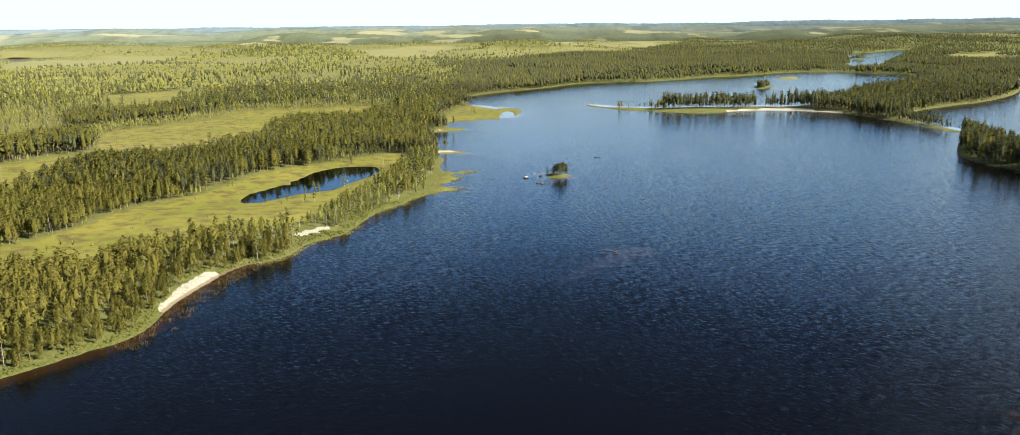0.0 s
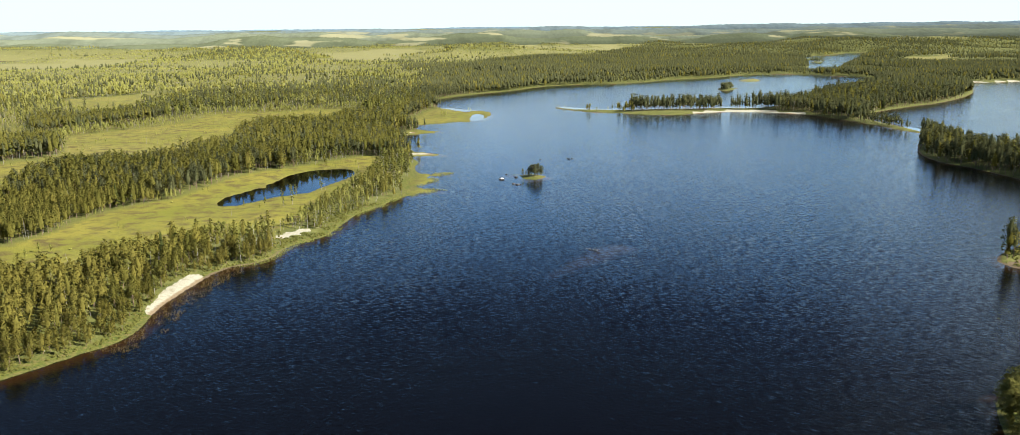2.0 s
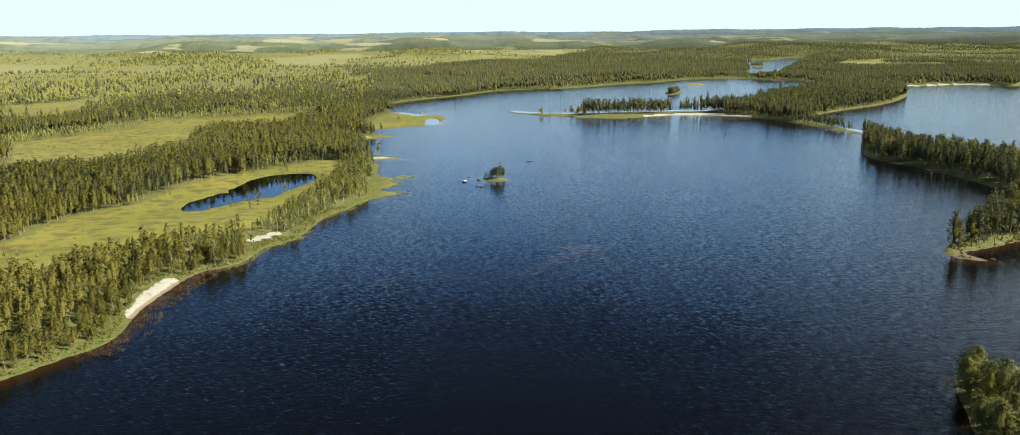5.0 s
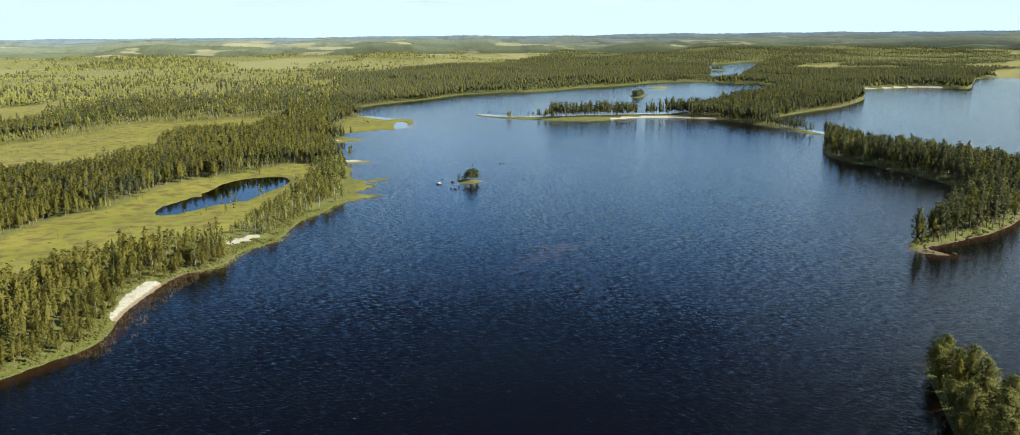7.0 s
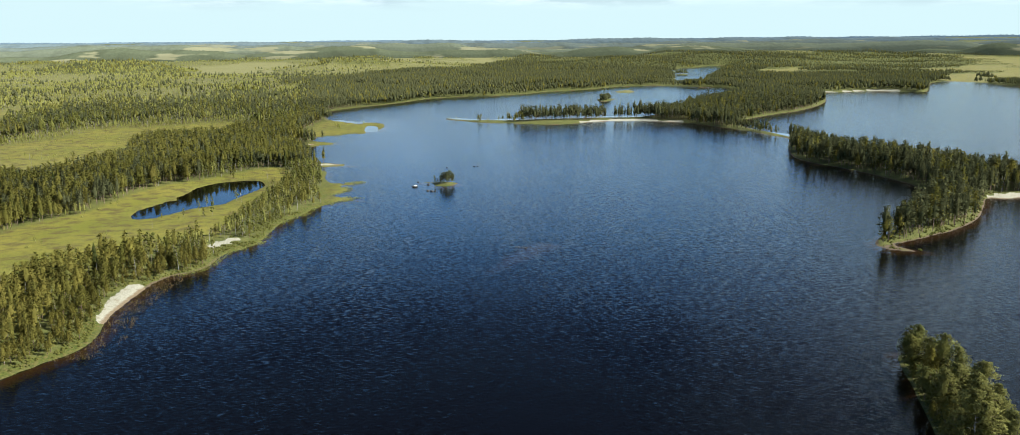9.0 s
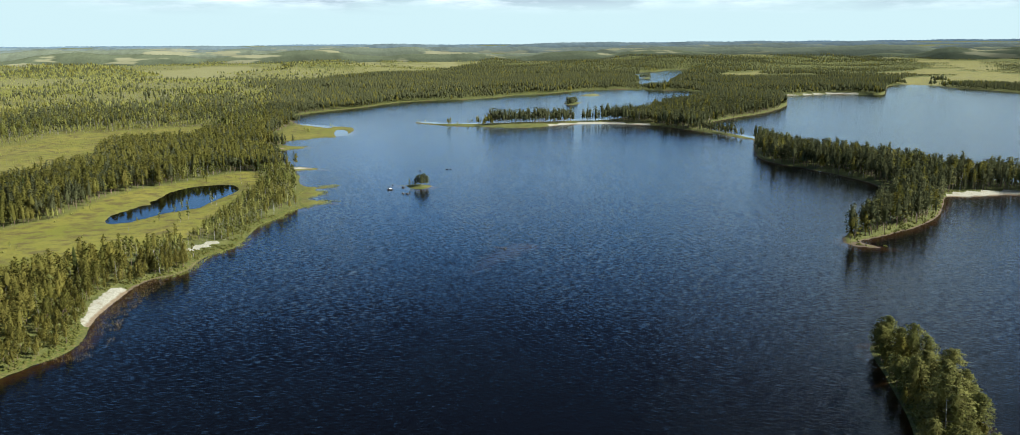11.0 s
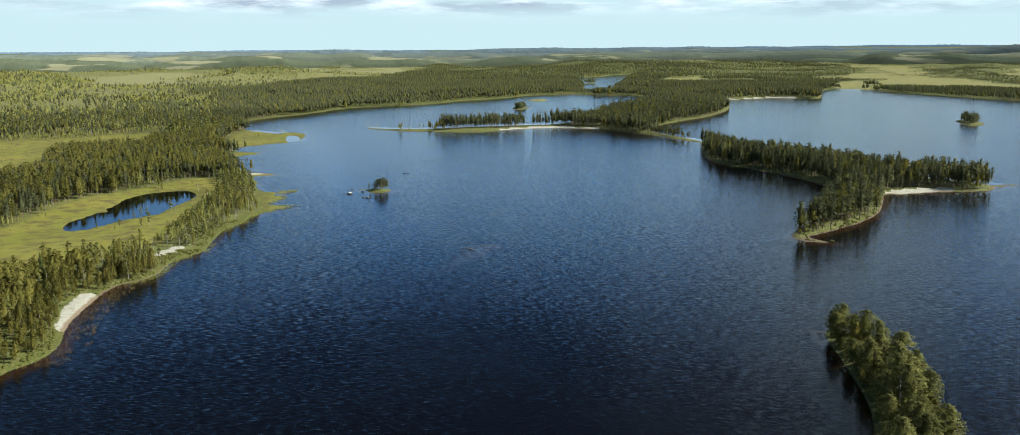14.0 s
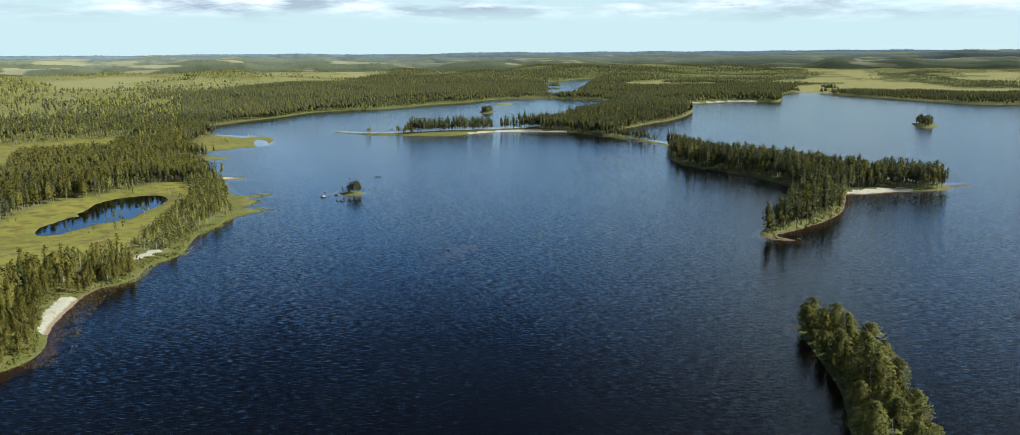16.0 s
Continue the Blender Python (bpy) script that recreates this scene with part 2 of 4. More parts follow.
def make_leaf(name, dark, light, warm):
    """Foliage: diffuse with some light coming through; each tree has a tint of its own."""
    m = material(name)
    n = Nodes(m)
    tint = n.attr("tint")  # 2 to 3 in the joined woods, missing on single trees
    joined = n.math("GREATER_THAN", tint, 1.0)
    single = n.math("MULTIPLY", n.math("SUBTRACT", 1.0, joined), n.add("ShaderNodeObjectInfo").outputs["Random"])
    tone = n.math("ADD", n.math("MULTIPLY", joined, n.math("SUBTRACT", tint, 2.0)), single)
    isl = n.add("ShaderNodeNewGeometry").outputs["Random Per Island"]
    col = n.mix(tone, dark, light)
    col = n.mix(n.math("MULTIPLY", isl, 0.28), col, warm)
    col = n.mix(n.span(n.noise(0.035, 2), 0.4, 0.65, 0.0, 0.35), col, warm)
    col = n.mix(n.span(n.noise(0.006, 3), 0.42, 0.62, 0.0, 0.3), col, dark)
    d = n.add("ShaderNodeBsdfDiffuse", Color=col, Roughness=0.8)
    tr = n.add("ShaderNodeBsdfTranslucent", Color=col)
    mx = n.add("ShaderNodeMixShader")
    n.put(mx, 0, 0.56)
    n.t.links.new(d.outputs[0], mx.inputs[1])
    n.t.links.new(tr.outputs[0], mx.inputs[2])
    n.end(mx.outputs[0])
    return m


def make_plain(name, a, b, scale, rough=0.9, bump=0.4, dist=0.05):
    m = material(name)
    n = Nodes(m)
    v = n.noise(scale, 5, 0.6)
    col = n.mix(n.span(v, 0.3, 0.7), a, b)
    col = n.mix(n.span(n.noise(scale * 0.13, 3), 0.4, 0.7, 0.0, 0.5), col, tuple(0.6 * (x + y) / 2 for x, y in zip(a, b)))
    p = n.add("ShaderNodeBsdfPrincipled", Base_Color=col, Roughness=rough, Normal=n.bump(v, bump, dist))
    n.put(p, "Specular IOR Level", 0.2)
    n.end(p.outputs["BSDF"])
    return m


GROUND, WATER = make_ground(), make_water()
POND_WATER = make_water("pond_water", 0.12, 0.03, 1.10)
LEE_WATER = make_water("sheltered_water", 0.10, 0.05, 1.33)
PINE = make_leaf("pine_needles", (0.106, 0.111, 0.026), (0.186, 0.176, 0.042), (0.226, 0.206, 0.060))
YOUNG_PINE = make_leaf("young_pine_needles", (0.135, 0.130, 0.030), (0.215, 0.196, 0.046), (0.250, 0.224, 0.066))
ISLE_PINE = make_leaf("light_pine_needles", (0.126, 0.140, 0.044), (0.210, 0.212, 0.066), (0.258, 0.246, 0.092))
SPRUCE = make_leaf("spruce_needles", (0.046, 0.060, 0.018), (0.075, 0.090, 0.028), (0.11, 0.115, 0.04))
BIRCH = make_leaf("birch_leaves", (0.097, 0.113, 0.032), (0.161, 0.166, 0.045), (0.206, 0.191, 0.062))
BOGPINE = make_leaf("bog_pine_needles", (0.205, 0.224, 0.056), (0.292, 0.296, 0.086), (0.335, 0.322, 0.118))
# grey-green of old pines; its greyness also stands in for distance haze
HAZED_OLD = make_leaf("hazed_and_old_needles", (0.080, 0.092, 0.043), (0.122, 0.132, 0.062), (0.158, 0.158, 0.080))
BARK = make_plain("pine_bark", (0.12, 0.085, 0.060), (0.23, 0.17, 0.125), 3.0)
PALE_BARK = make_plain("grey_bark", (0.21, 0.20, 0.18), (0.36, 0.345, 0.32), 3.0)
# ridge colours from near to far, with distance haze painted into them
HAZED_RIDGES = [make_ridge("hazed_ridge", col, pale) for pale, col in zip((0.8, 0.7, 0.5, 0.0, 0.0), ((0.090, 0.106, 0.066), (0.122, 0.142, 0.102), (0.116, 0.142, 0.128), (0.122, 0.162, 0.176), (0.114, 0.166, 0.212)))]
ROCK = make_plain("granite", (0.030, 0.028, 0.027), (0.10, 0.095, 0.09), 1.6, 0.85, 0.8, 0.1)
CRUST = make_plain("white_crust", (0.45, 0.44, 0.41), (0.62, 0.61, 0.58), 3.0, 0.9, 0.3)
REED = make_plain("reed_stems", (0.10, 0.068, 0.028), (0.17, 0.122, 0.052), 2.0)
SEDGE = make_plain("green_sedge", (0.17, 0.19, 0.045), (0.27, 0.27, 0.075), 1.0)

# ------------------------------------------------------------------ plan of shores and land cover, metres
SHORE_WEST_A = [(-300, -300), (-262, -40), (-232, 90), (-195, 170), (-168, 212), (-151, 232), (-145, 239), (-139, 247), (-133, 255), (-126, 265), (-124, 277),
    (-125, 289), (-125, 303), (-123, 316), (-121, 330), (-117, 345), (-113, 353), (-104, 358), (-99, 368), (-97, 380), (-94, 389),
    (-89, 396), (-82, 405), (-79, 420), (-76, 436), (-73, 455), (-66, 468), (-60, 479), (-56, 494), (-45, 507), (-38, 519)]
SHORE_WEST_B = [(-30, 521), (-39, 528), (-45, 537), (-40, 546), (-37, 560), (-42, 568), (-37, 576), (-29, 586), (-40, 579),
    (-47, 590), (-51, 613), (-49, 640), (-56, 660), (-49, 677), (-32, 676), (-50, 692), (-61, 708), (-67, 758), (-84, 792),
    (-74, 811), (-59, 830), (-43, 834), (-61, 852), (-68, 881), (-57, 898), (-43, 903), (-23, 920), (-5, 938), (8, 964),
    (12, 1001), (2, 1042), (-13, 1027), (-30, 1054), (-51, 1101), (-60, 1191)]
SHORE_NORTH = [(-61, 1213), (-21, 1278), (18, 1323), (61, 1371), (96, 1425), (132, 1467), (191, 1490), (249, 1497), (315, 1539),
    (361, 1587), (428, 1615), (474, 1647), (541, 1701), (613, 1721), (657, 1699), (687, 1647), (724, 1618), (735, 1554)]
PENINSULA = [(686, 1447), (596, 1281), (471, 1144), (420, 1082), (374, 1046), (338, 1023), (300, 1026), (261, 1027), (221, 1028), (183, 1025), (169, 1023), (150, 1029),
    (127, 1037), (110, 1054), (102, 1076), (97, 1068), (103, 1044), (124, 1014), (138, 997), (167, 984), (179, 968), (207, 956), (225, 953), (246, 962),
    (265, 972), (290, 976), (325, 970), (349, 956), (366, 938), (380, 900), (390, 862), (397, 826), (399, 794), (402, 768)]
HEADLAND = [(404, 752), (345, 646), (334, 595), (341, 565), (345, 526), (343, 482), (330, 447), (291, 404), (245, 362), (225, 346),
    (216, 336), (214, 327), (219, 322), (224, 332), (235, 336), (247, 341), (268, 350), (291, 363), (312, 380), (337, 406),
    (355, 425), (367, 421), (395, 420), (415, 415), (434, 413), (447, 421), (455, 435), (447, 459), (435, 480), (421, 501),
    (413, 530), (407, 564), (397, 597), (392, 642), (408, 721), (413, 762)]
EAST_SHORE = [(415, 796), (416, 830), (416, 868), (429, 913), (467, 958), (531, 1009), (585, 1048), (655, 1116), (722, 1201), (795, 1324), (834, 1396), (882, 1396),
    (952, 1411), (995, 1364), (1025, 1361), (1111, 1468), (1243, 1629), (1317, 1664), (1335, 1616), (1303, 1492), (1302, 1413),
    (1288, 1292), (1282, 1205), (1284, 1134), (1316, 1107), (1344, 1093), (1420, 900), (1480, 500), (1250, -100), (600, -420), (0, -600)]
POND = [(-159, 489), (-160, 509), (-155, 521), (-150, 532), (-147, 540), (-140, 539), (-145, 547), (-141, 559), (-138, 582), (-132, 597), (-122, 608),
    (-108, 612), (-97, 607), (-92, 589), (-95, 573), (-100, 558), (-107, 538), (-112, 522), (-119, 517), (-128, 511), (-133, 505),
    (-137, 499), (-143, 492), (-146, 486), (-153, 485)]
FAR_LAKE = [(1059, 2682), (1115, 2724), (1179, 2765), (1304, 2927), (1408, 2961), (1304, 2785), (1073, 2348), (919, 2078), (816, 1890),
    (767, 1850), (728, 1810), (743, 1877), (792, 1990), (835, 2095), (890, 2240), (908, 2335), (990, 2460), (1004, 2560)]
WEST_LAKE = [(-1937, 2750), (-1860, 3150), (-1711, 3229), (-1555, 3313), (-1476, 3094), (-1562, 2947), (-1600, 2707), (-1667, 2363)]
NEAR_ISLAND = [(132, 201), (126, 191), (121, 180), (116, 170), (108, 154), (101, 142), (93, 131), (86, 122), (76, 106), (70, 92),
    (80, 90), (95, 104), (108, 121), (121, 143), (132, 166), (139, 186), (138, 198)]
SMALL_ISLAND = [(15, 579), (24, 566), (25, 557), (31, 551), (37, 554), (42, 563), (39, 570), (32, 574), (25, 573)]
FAR_ISLAND = [(384, 1335), (382, 1294), (405, 1322), (424, 1358), (411, 1377), (397, 1369)]
EAST_ISLAND = [(850, 858), (821, 817), (816, 796), (842, 804), (870, 834), (884, 868), (870, 872)]
LAKE_ISLET = [(907, 2271), (944, 2303), (943, 2260), (895, 2191)]

OPEN_POND = [(-244, 353), (-233, 373), (-225, 392), (-219, 423), (-213, 463), (-204, 485), (-191, 504), (-181, 532), (-170, 569), (-159,
    595), (-136, 619), (-121, 642), (-89, 666), (-77, 639), (-72, 591), (-84, 535), (-98, 484), (-106, 427), (-116, 412), (-123,
    405), (-137, 399), (-149, 386), (-159, 367), (-170, 351), (-183, 333), (-205, 325), (-218, 313)]
OPEN_BOG = [(-380, 578), (-373, 613), (-359, 638), (-337, 686), (-375, 814), (-350, 870), (-320, 920), (-283, 990), (-267, 1018),
    (-195, 1049), (-131, 1058), (-105, 963), (-156, 915), (-216, 897), (-218, 790), (-217, 713), (-236, 671), (-249, 624),
    (-275, 606), (-295, 560), (-301, 525), (-318, 479)]
OPEN_FAR = [
    [(-571, 1274), (-528, 1408), (-486, 1322), (-422, 1146), (-458, 1046)],
    [(-1341, 2101), (-1600, 2707), (-1418, 2752), (-1256, 2858), (-1105, 3039), (-1033, 3591), (-977, 4163), (-830, 4216),
     (-796, 3392), (-932, 2860), (-1031, 2344), (-1146, 2222), (-1295, 2188), (-1193, 1870)],
    [(-626, 3439), (-527, 3861), (-442, 4161), (-117, 3789), (-186, 3034), (-341, 2634), (-478, 2624)],
    [(202, 4527), (425, 4730), (352, 3761), (188, 3607)],
    [(612, 4799), (902, 5222), (874, 4471), (631, 3499), (469, 3470)],
    [(1303, 4950), (1665, 5148), (1341, 4050), (1059, 3910)],
    [(1336, 2526), (1503, 2524), (1585, 2495), (1235, 1942), (1170, 1962), (1040, 1964)],
    [(870, 6487), (1248, 6926), (1244, 6152), (829, 4198), (579, 4047), (569, 4399)],
    [(1348, 2514), (1461, 2601), (1453, 2377), (1177, 1971), (1087, 2024)],
]
LAGOON = [(-10, 937), (-7, 987), (0, 1003), (6, 978), (4, 943), (-4, 930)]
SPITS = [
    [(-48, 514), (-38, 515), (-27, 519), (-36, 524), (-48, 530)],
    [(-50, 540), (-39, 545), (-34, 560), (-43, 570), (-50, 560)],
    [(-46, 572), (-36, 572), (-24, 586), (-38, 584), (-48, 586)],
    [(-60, 668), (-48, 670), (-27, 673), (-44, 683), (-60, 690)],
    [(-90, 800), (-72, 804), (-38, 832), (-58, 840), (-80, 830)],
    [(-80, 894), (-68, 887), (-56, 896), (-30, 911), (-8, 921), (8, 946), (15, 999), (12, 1030), (-2, 1046), (-16, 1036), (-29, 1053), (-41, 1072), (-60, 1057), (-75, 960)],
    [(482, 1540), (489, 1501), (516, 1520), (530, 1580), (507, 1576)],
    [(214, 322), (224, 318), (231, 318), (226, 323), (220, 330)],
    [(452, 424), (468, 424), (482, 427), (468, 429), (456, 434)],
]
GOLDEN_BOG = [(1857, 2299), (2201, 2609), (2812, 3394), (3026, 3411), (2954, 3112), (2820, 2905), (2297, 2447), (2060, 2100), (1825, 1706), (1832, 1563),
    (1978, 1619), (2159, 1841), (2668, 2399), (2954, 2737), (3182, 2639), (3148, 2404), (1778, 1357), (1691, 1404), (1583, 1392), (1492, 1441), (1506, 1540),
    (1365, 1461), (1410, 1670), (1627, 1977)]
DENSE_BAND = [(-457, 869), (-402, 898), (-354, 956), (-292, 1053), (-235, 1088), (-137, 1103), (-73, 1172), (-57, 1202), (613, 1721),
    (660, 1720), (790, 1900), (800, 2250), (400, 2560), (227, 2520), (-2, 2170), (-108, 1744), (-211, 1527), (-295, 1372),
    (-374, 1281), (-417, 1129), (-441, 986), (-495, 945)]
DENSE_GROVE = [(-390, 579), (-381, 625), (-360, 661), (-340, 693), (-319, 714), (-347, 744), (-397, 753), (-443, 732), (-461, 689)]
BEACHES = [
    [(-129, 296), (-129, 304), (-130, 316), (-129, 326), (-128, 334), (-126, 339), (-122, 338), (-120, 330), (-122, 316), (-124, 303),
     (-124, 291), (-127, 291)],
    [(-105, 401), (-102, 407), (-97, 414), (-91, 419), (-88, 420), (-92, 413), (-97, 405), (-102, 399)],
    [(355, 425), (364, 431), (379, 433), (401, 431), (413, 425), (406, 419), (393, 418), (366, 420)],
    [(834, 1394), (882, 1394), (952, 1408), (985, 1366), (997, 1377), (956, 1422), (881, 1408), (834, 1407)],
    [(252, 960), (290, 971), (325, 965), (348, 951), (366, 933), (374, 942), (353, 965), (326, 983), (290, 989), (254, 977)],
    [(-62, 672), (-46, 674), (-40, 680), (-58, 685)],
    [(-88, 795), (-74, 808), (-64, 826), (-80, 815)],
]


def smooth(points, times=4, closed=True):
    """A Catmull-Rom curve through plan points."""
    p = np.array(points, float)
    a, b, c, d = np.roll(p, 1, 0), p, np.roll(p, -1, 0), np.roll(p, -2, 0)
    if not closed:
        a[0], c[-1], d[-1], d[-2] = p[0], p[-1], p[-1], p[-1]
    rows = []
    for u in np.arange(times) / times:
        rows.append(0.5 * (2 * b + (c - a) * u + (2 * a - 5 * b + 4 * c - d) * u**2 + (3 * b - a - 3 * c + d) * u**3))
    return np.stack(rows, 1).reshape(-1, 2)


def inside(poly, x, y):
    r = np.zeros(len(x), bool)
    box = (x >= poly[:, 0].min()) & (x <= poly[:, 0].max()) & (y >= poly[:, 1].min()) & (y <= poly[:, 1].max())
    if not box.any():
        return r
    px, py = x[box], y[box]
    hit = np.zeros(len(px), bool)
    for (ax, ay), (bx, by) in zip(poly, np.roll(poly, -1, 0)):
        if ay != by:
            hit ^= ((ay > py) != (by > py)) & (px < (bx - ax) * (py - ay) / (by - ay) + ax)
    r[box] = hit
    return r


def edge_distance(poly, x, y, reach=1e9):
    best = np.full(len(x), reach)
    box = (x >= poly[:, 0].min() - reach) & (x <= poly[:, 0].max() + reach) & (y >= poly[:, 1].min() - reach) & (y <= poly[:, 1].max() + reach)
    if not box.any():
        return best
    px, py, d = x[box], y[box], best[box] ** 2
    for (ax, ay), (bx, by) in zip(poly, np.roll(poly, -1, 0)):
        ux, uy = bx - ax, by - ay
        near = (px > min(ax, bx) - reach) & (px < max(ax, bx) + reach) & (py > min(ay, by) - reach) & (py < max(ay, by) + reach)
        if not near.any():
            continue
        qx, qy = px[near] - ax, py[near] - ay
        s = np.clip((qx * ux + qy * uy) / (ux * ux + uy * uy + 1e-9), 0, 1)
        d[near] = np.minimum(d[near], (qx - s * ux) ** 2 + (qy - s * uy) ** 2)
    best[box] = np.sqrt(d)
    return best


LAKES = [smooth(SHORE_WEST_A + SHORE_WEST_B + SHORE_NORTH + PENINSULA + HEADLAND + EAST_SHORE, 3), smooth(POND), smooth(FAR_LAKE), smooth(WEST_LAKE)]
ISLANDS = [smooth(p) for p in (NEAR_ISLAND, SMALL_ISLAND, FAR_ISLAND, EAST_ISLAND, LAKE_ISLET, *SPITS)]
OPENS = [smooth(OPEN_POND), smooth(OPEN_BOG), smooth(GOLDEN_BOG)] + [smooth(p) for p in OPEN_FAR]
DENSES = [smooth(DENSE_BAND), smooth(DENSE_GROVE)]
SANDS = [smooth(p) for p in BEACHES]
BARE = [smooth(p) for p in SPITS]
FLATS = BARE[:-2]
REACH = 60.0


def shore_distance(x, y):
    """Metres to the nearest shore, positive on land, up to REACH."""
    wet, d = np.zeros(len(x), bool), np.full(len(x), REACH)
    for p in LAKES:
        wet |= inside(p, x, y)
        d = np.minimum(d, edge_distance(p, x, y, REACH))
    for p in ISLANDS:
        wet &= ~inside(p, x, y)
        d = np.minimum(d, edge_distance(p, x, y, REACH))
    pool = smooth(LAGOON)
    wet |= inside(pool, x, y)
    d = np.minimum(d, edge_distance(pool, x, y, REACH))
    return np.where(wet, -d, d)


def blur_noise(x, y, size, seed):
    """Smooth value noise in 0..1."""
    rng = np.random.default_rng(seed)
    table = rng.random((256, 256))
    u, v = x / size, y / size
    i, j = np.floor(u).astype(int), np.floor(v).astype(int)
    fu, fv = u - i, v - j
    fu, fv = fu * fu * (3 - 2 * fu), fv * fv * (3 - 2 * fv)
    g = lambda a, b: table[a & 255, b & 255]
    return (g(i, j) * (1 - fu) + g(i + 1, j) * fu) * (1 - fv) + (g(i, j + 1) * (1 - fu) + g(i + 1, j + 1) * fu) * fv


HERE = np.array([-35.0, -20.0])  # middle of the flight, from which the far country is laid out
NEAR_R, FAR_R, RIM = 2300.0, 2500.0, 4800.0


def far_plan(x, y):
    """Beyond NEAR_R the far country is drawn together and lifted towards the skyline: the plan place for a place, and the scale there."""
    dx, dy = x - HERE[0], y - HERE[1]
    r = np.hypot(dx, dy) + 1e-6
    flat = np.where(r > NEAR_R, NEAR_R / np.clip(1 - (r - NEAR_R) / FAR_R, 0.03, 1), r)
    return HERE[0] + dx * flat / r, HERE[1] + dy * flat / r, r / flat, r


def lift(x, y, scale, r):
    """How far the far country is raised towards the skyline."""
    return 100 * (1 - scale) * np.where(r > NEAR_R, 1, 0) * (0.93 + 0.055 * blur_noise(x, y, 800, 4) + 0.03 * blur_noise(x, y, 260, 9))


def land(x, y):
    """Height of the ground and the land cover at places: z, shore, bog (0 forest, 0.5 bog pines, 1 open), sand, reedy, scale."""
    px, py, scale, r = far_plan(x, y)
    d = shore_distance(px, py)
    d = d + (blur_noise(x, y, 3.0, 5) - 0.5) * np.clip(np.abs(d), 0, 1.6) + (blur_noise(x, y, 9.0, 6) - 0.5) * np.clip(np.abs(d), 0, 3.0) * 0.8
    # a stony shoal of brown silt in mid-lake, just under the surface
    along = np.clip(((px - 24) * 34 + (py - 332) * 42) / (34 ** 2 + 42 ** 2), 0, 1)
    off = np.hypot(px - 24 - 34 * along, py - 332 - 42 * along) + 5 * (blur_noise(x, y, 7.0, 41) - 0.5)
    d = np.where(d < 0, np.maximum(d, -2.4 - 1.6 * (1 - along) - np.clip(off - 2.0, 0, 60) * 0.28), d)
    z = np.where(d > 0, 1.1 * (1 - np.exp(-d / 4.0)), -2.2 * (1 - np.exp(d / 5.0)))
    up = np.clip((d - 8) / 60, 0, 1)
    z += up * (1.5 * blur_noise(x, y, 60, 1) + 2.5 * blur_noise(x, y, 170, 2))
    z += lift(x, y, scale, r)
    z += 5.0 * np.exp(-(((px - 480) / 90) ** 2 + ((py - 1060) / 70) ** 2)) * up
    warp = np.clip((r - 500) / 2500, 0.05, 1) * 260
    wx = px + warp * (blur_noise(px, py, 150 + 0 * px, 31) - 0.5) + 0.4 * warp * (blur_noise(px, py, 45, 32) - 0.5)
    wy = py + warp * (blur_noise(px, py, 170, 33) - 0.5) + 0.4 * warp * (blur_noise(px, py, 50, 34) - 0.5)
    opened = np.zeros(len(x), bool)
    for p in OPENS:
        opened |= inside(p, wx, wy)
    dense = np.zeros(len(x), bool)
    for p in DENSES:
        dense |= inside(p, wx, wy)
    # West of the lake lies bog with stunted pines beyond the first forest belts; the rest is closed forest.
    west = np.clip((-120 + 0.02 * (py - 900) - px) / 60, 0, 1) * (py > 880) + np.clip((0.35 * py - 600 - px) / 80, 0, 1) * (py > 1450)
    west += np.clip((-330 - px) / 50, 0, 1) * (py > 620)
    # Long low moraine hills: old forest on their backs, young pines on the wet ground between.
    out = np.hypot(px - HERE[0], py - HERE[1])
    hill = 0.72 * blur_noise(px * 0.55 + 0.15 * py + 900, py - 0.2 * px, 430, 3) + 0.28 * blur_noise(px * 0.7, py, 150, 35)
    swell = np.clip((hill - 0.34) / 0.5, 0, 1) ** 1.2
    level_ = np.ones(len(x))
    for p in OPENS[2:]:
        reach = 500.0 if p is OPENS[2] else 160.0
        level_ = np.minimum(level_, np.where(inside(p, wx, wy), 0.05, np.clip(edge_distance(p, wx, wy, reach) / reach, 0.05, 1)))
    swell = swell * (1 - np.exp(-(((px - 800) / 450) ** 2 + ((py - 1900) / 550) ** 2)))
    z += np.clip((out - 1300) / 900, 0, 1) * np.clip((3760 - r) / 400, 0, 1) * (30 + 24 * np.clip((out - 2300) / 1500, 0, 1)) * up * swell * level_
    bog = np.clip(west, 0, 1) * np.where((hill > 0.645) & (out > 1250), 0.12, 0.66)
    bog = bog * np.clip((5200 - out) / 1500, 0, 1)
    bog = np.where(dense, 0.0, bog)
    bog = np.where(opened, 1.0, bog)
    for p in OPENS[:2]:
        e = edge_distance(p, wx, wy, 8.0) * np.where(inside(p, wx, wy), 1, -1)
        bog = np.maximum(bog, np.clip(0.5 + e / 12, 0, 1) * (e > -7.9))
    for p in FLATS:
        bog = np.where(inside(p, px, py), 0.8, bog)
    mead = (blur_noise(px, py, 420, 8) > 0.86) & (py > 2600)
    bog = np.where(mead & ~dense, 0.9, bog)
    sand = np.zeros(len(x))
    for p in SANDS:
        ins = inside(p, px, py)
        sand = np.maximum(sand, np.where(ins, 1.0, np.clip(1 - edge_distance(p, px, py, 3.0) / 1.5, 0, 1) * 0.6))
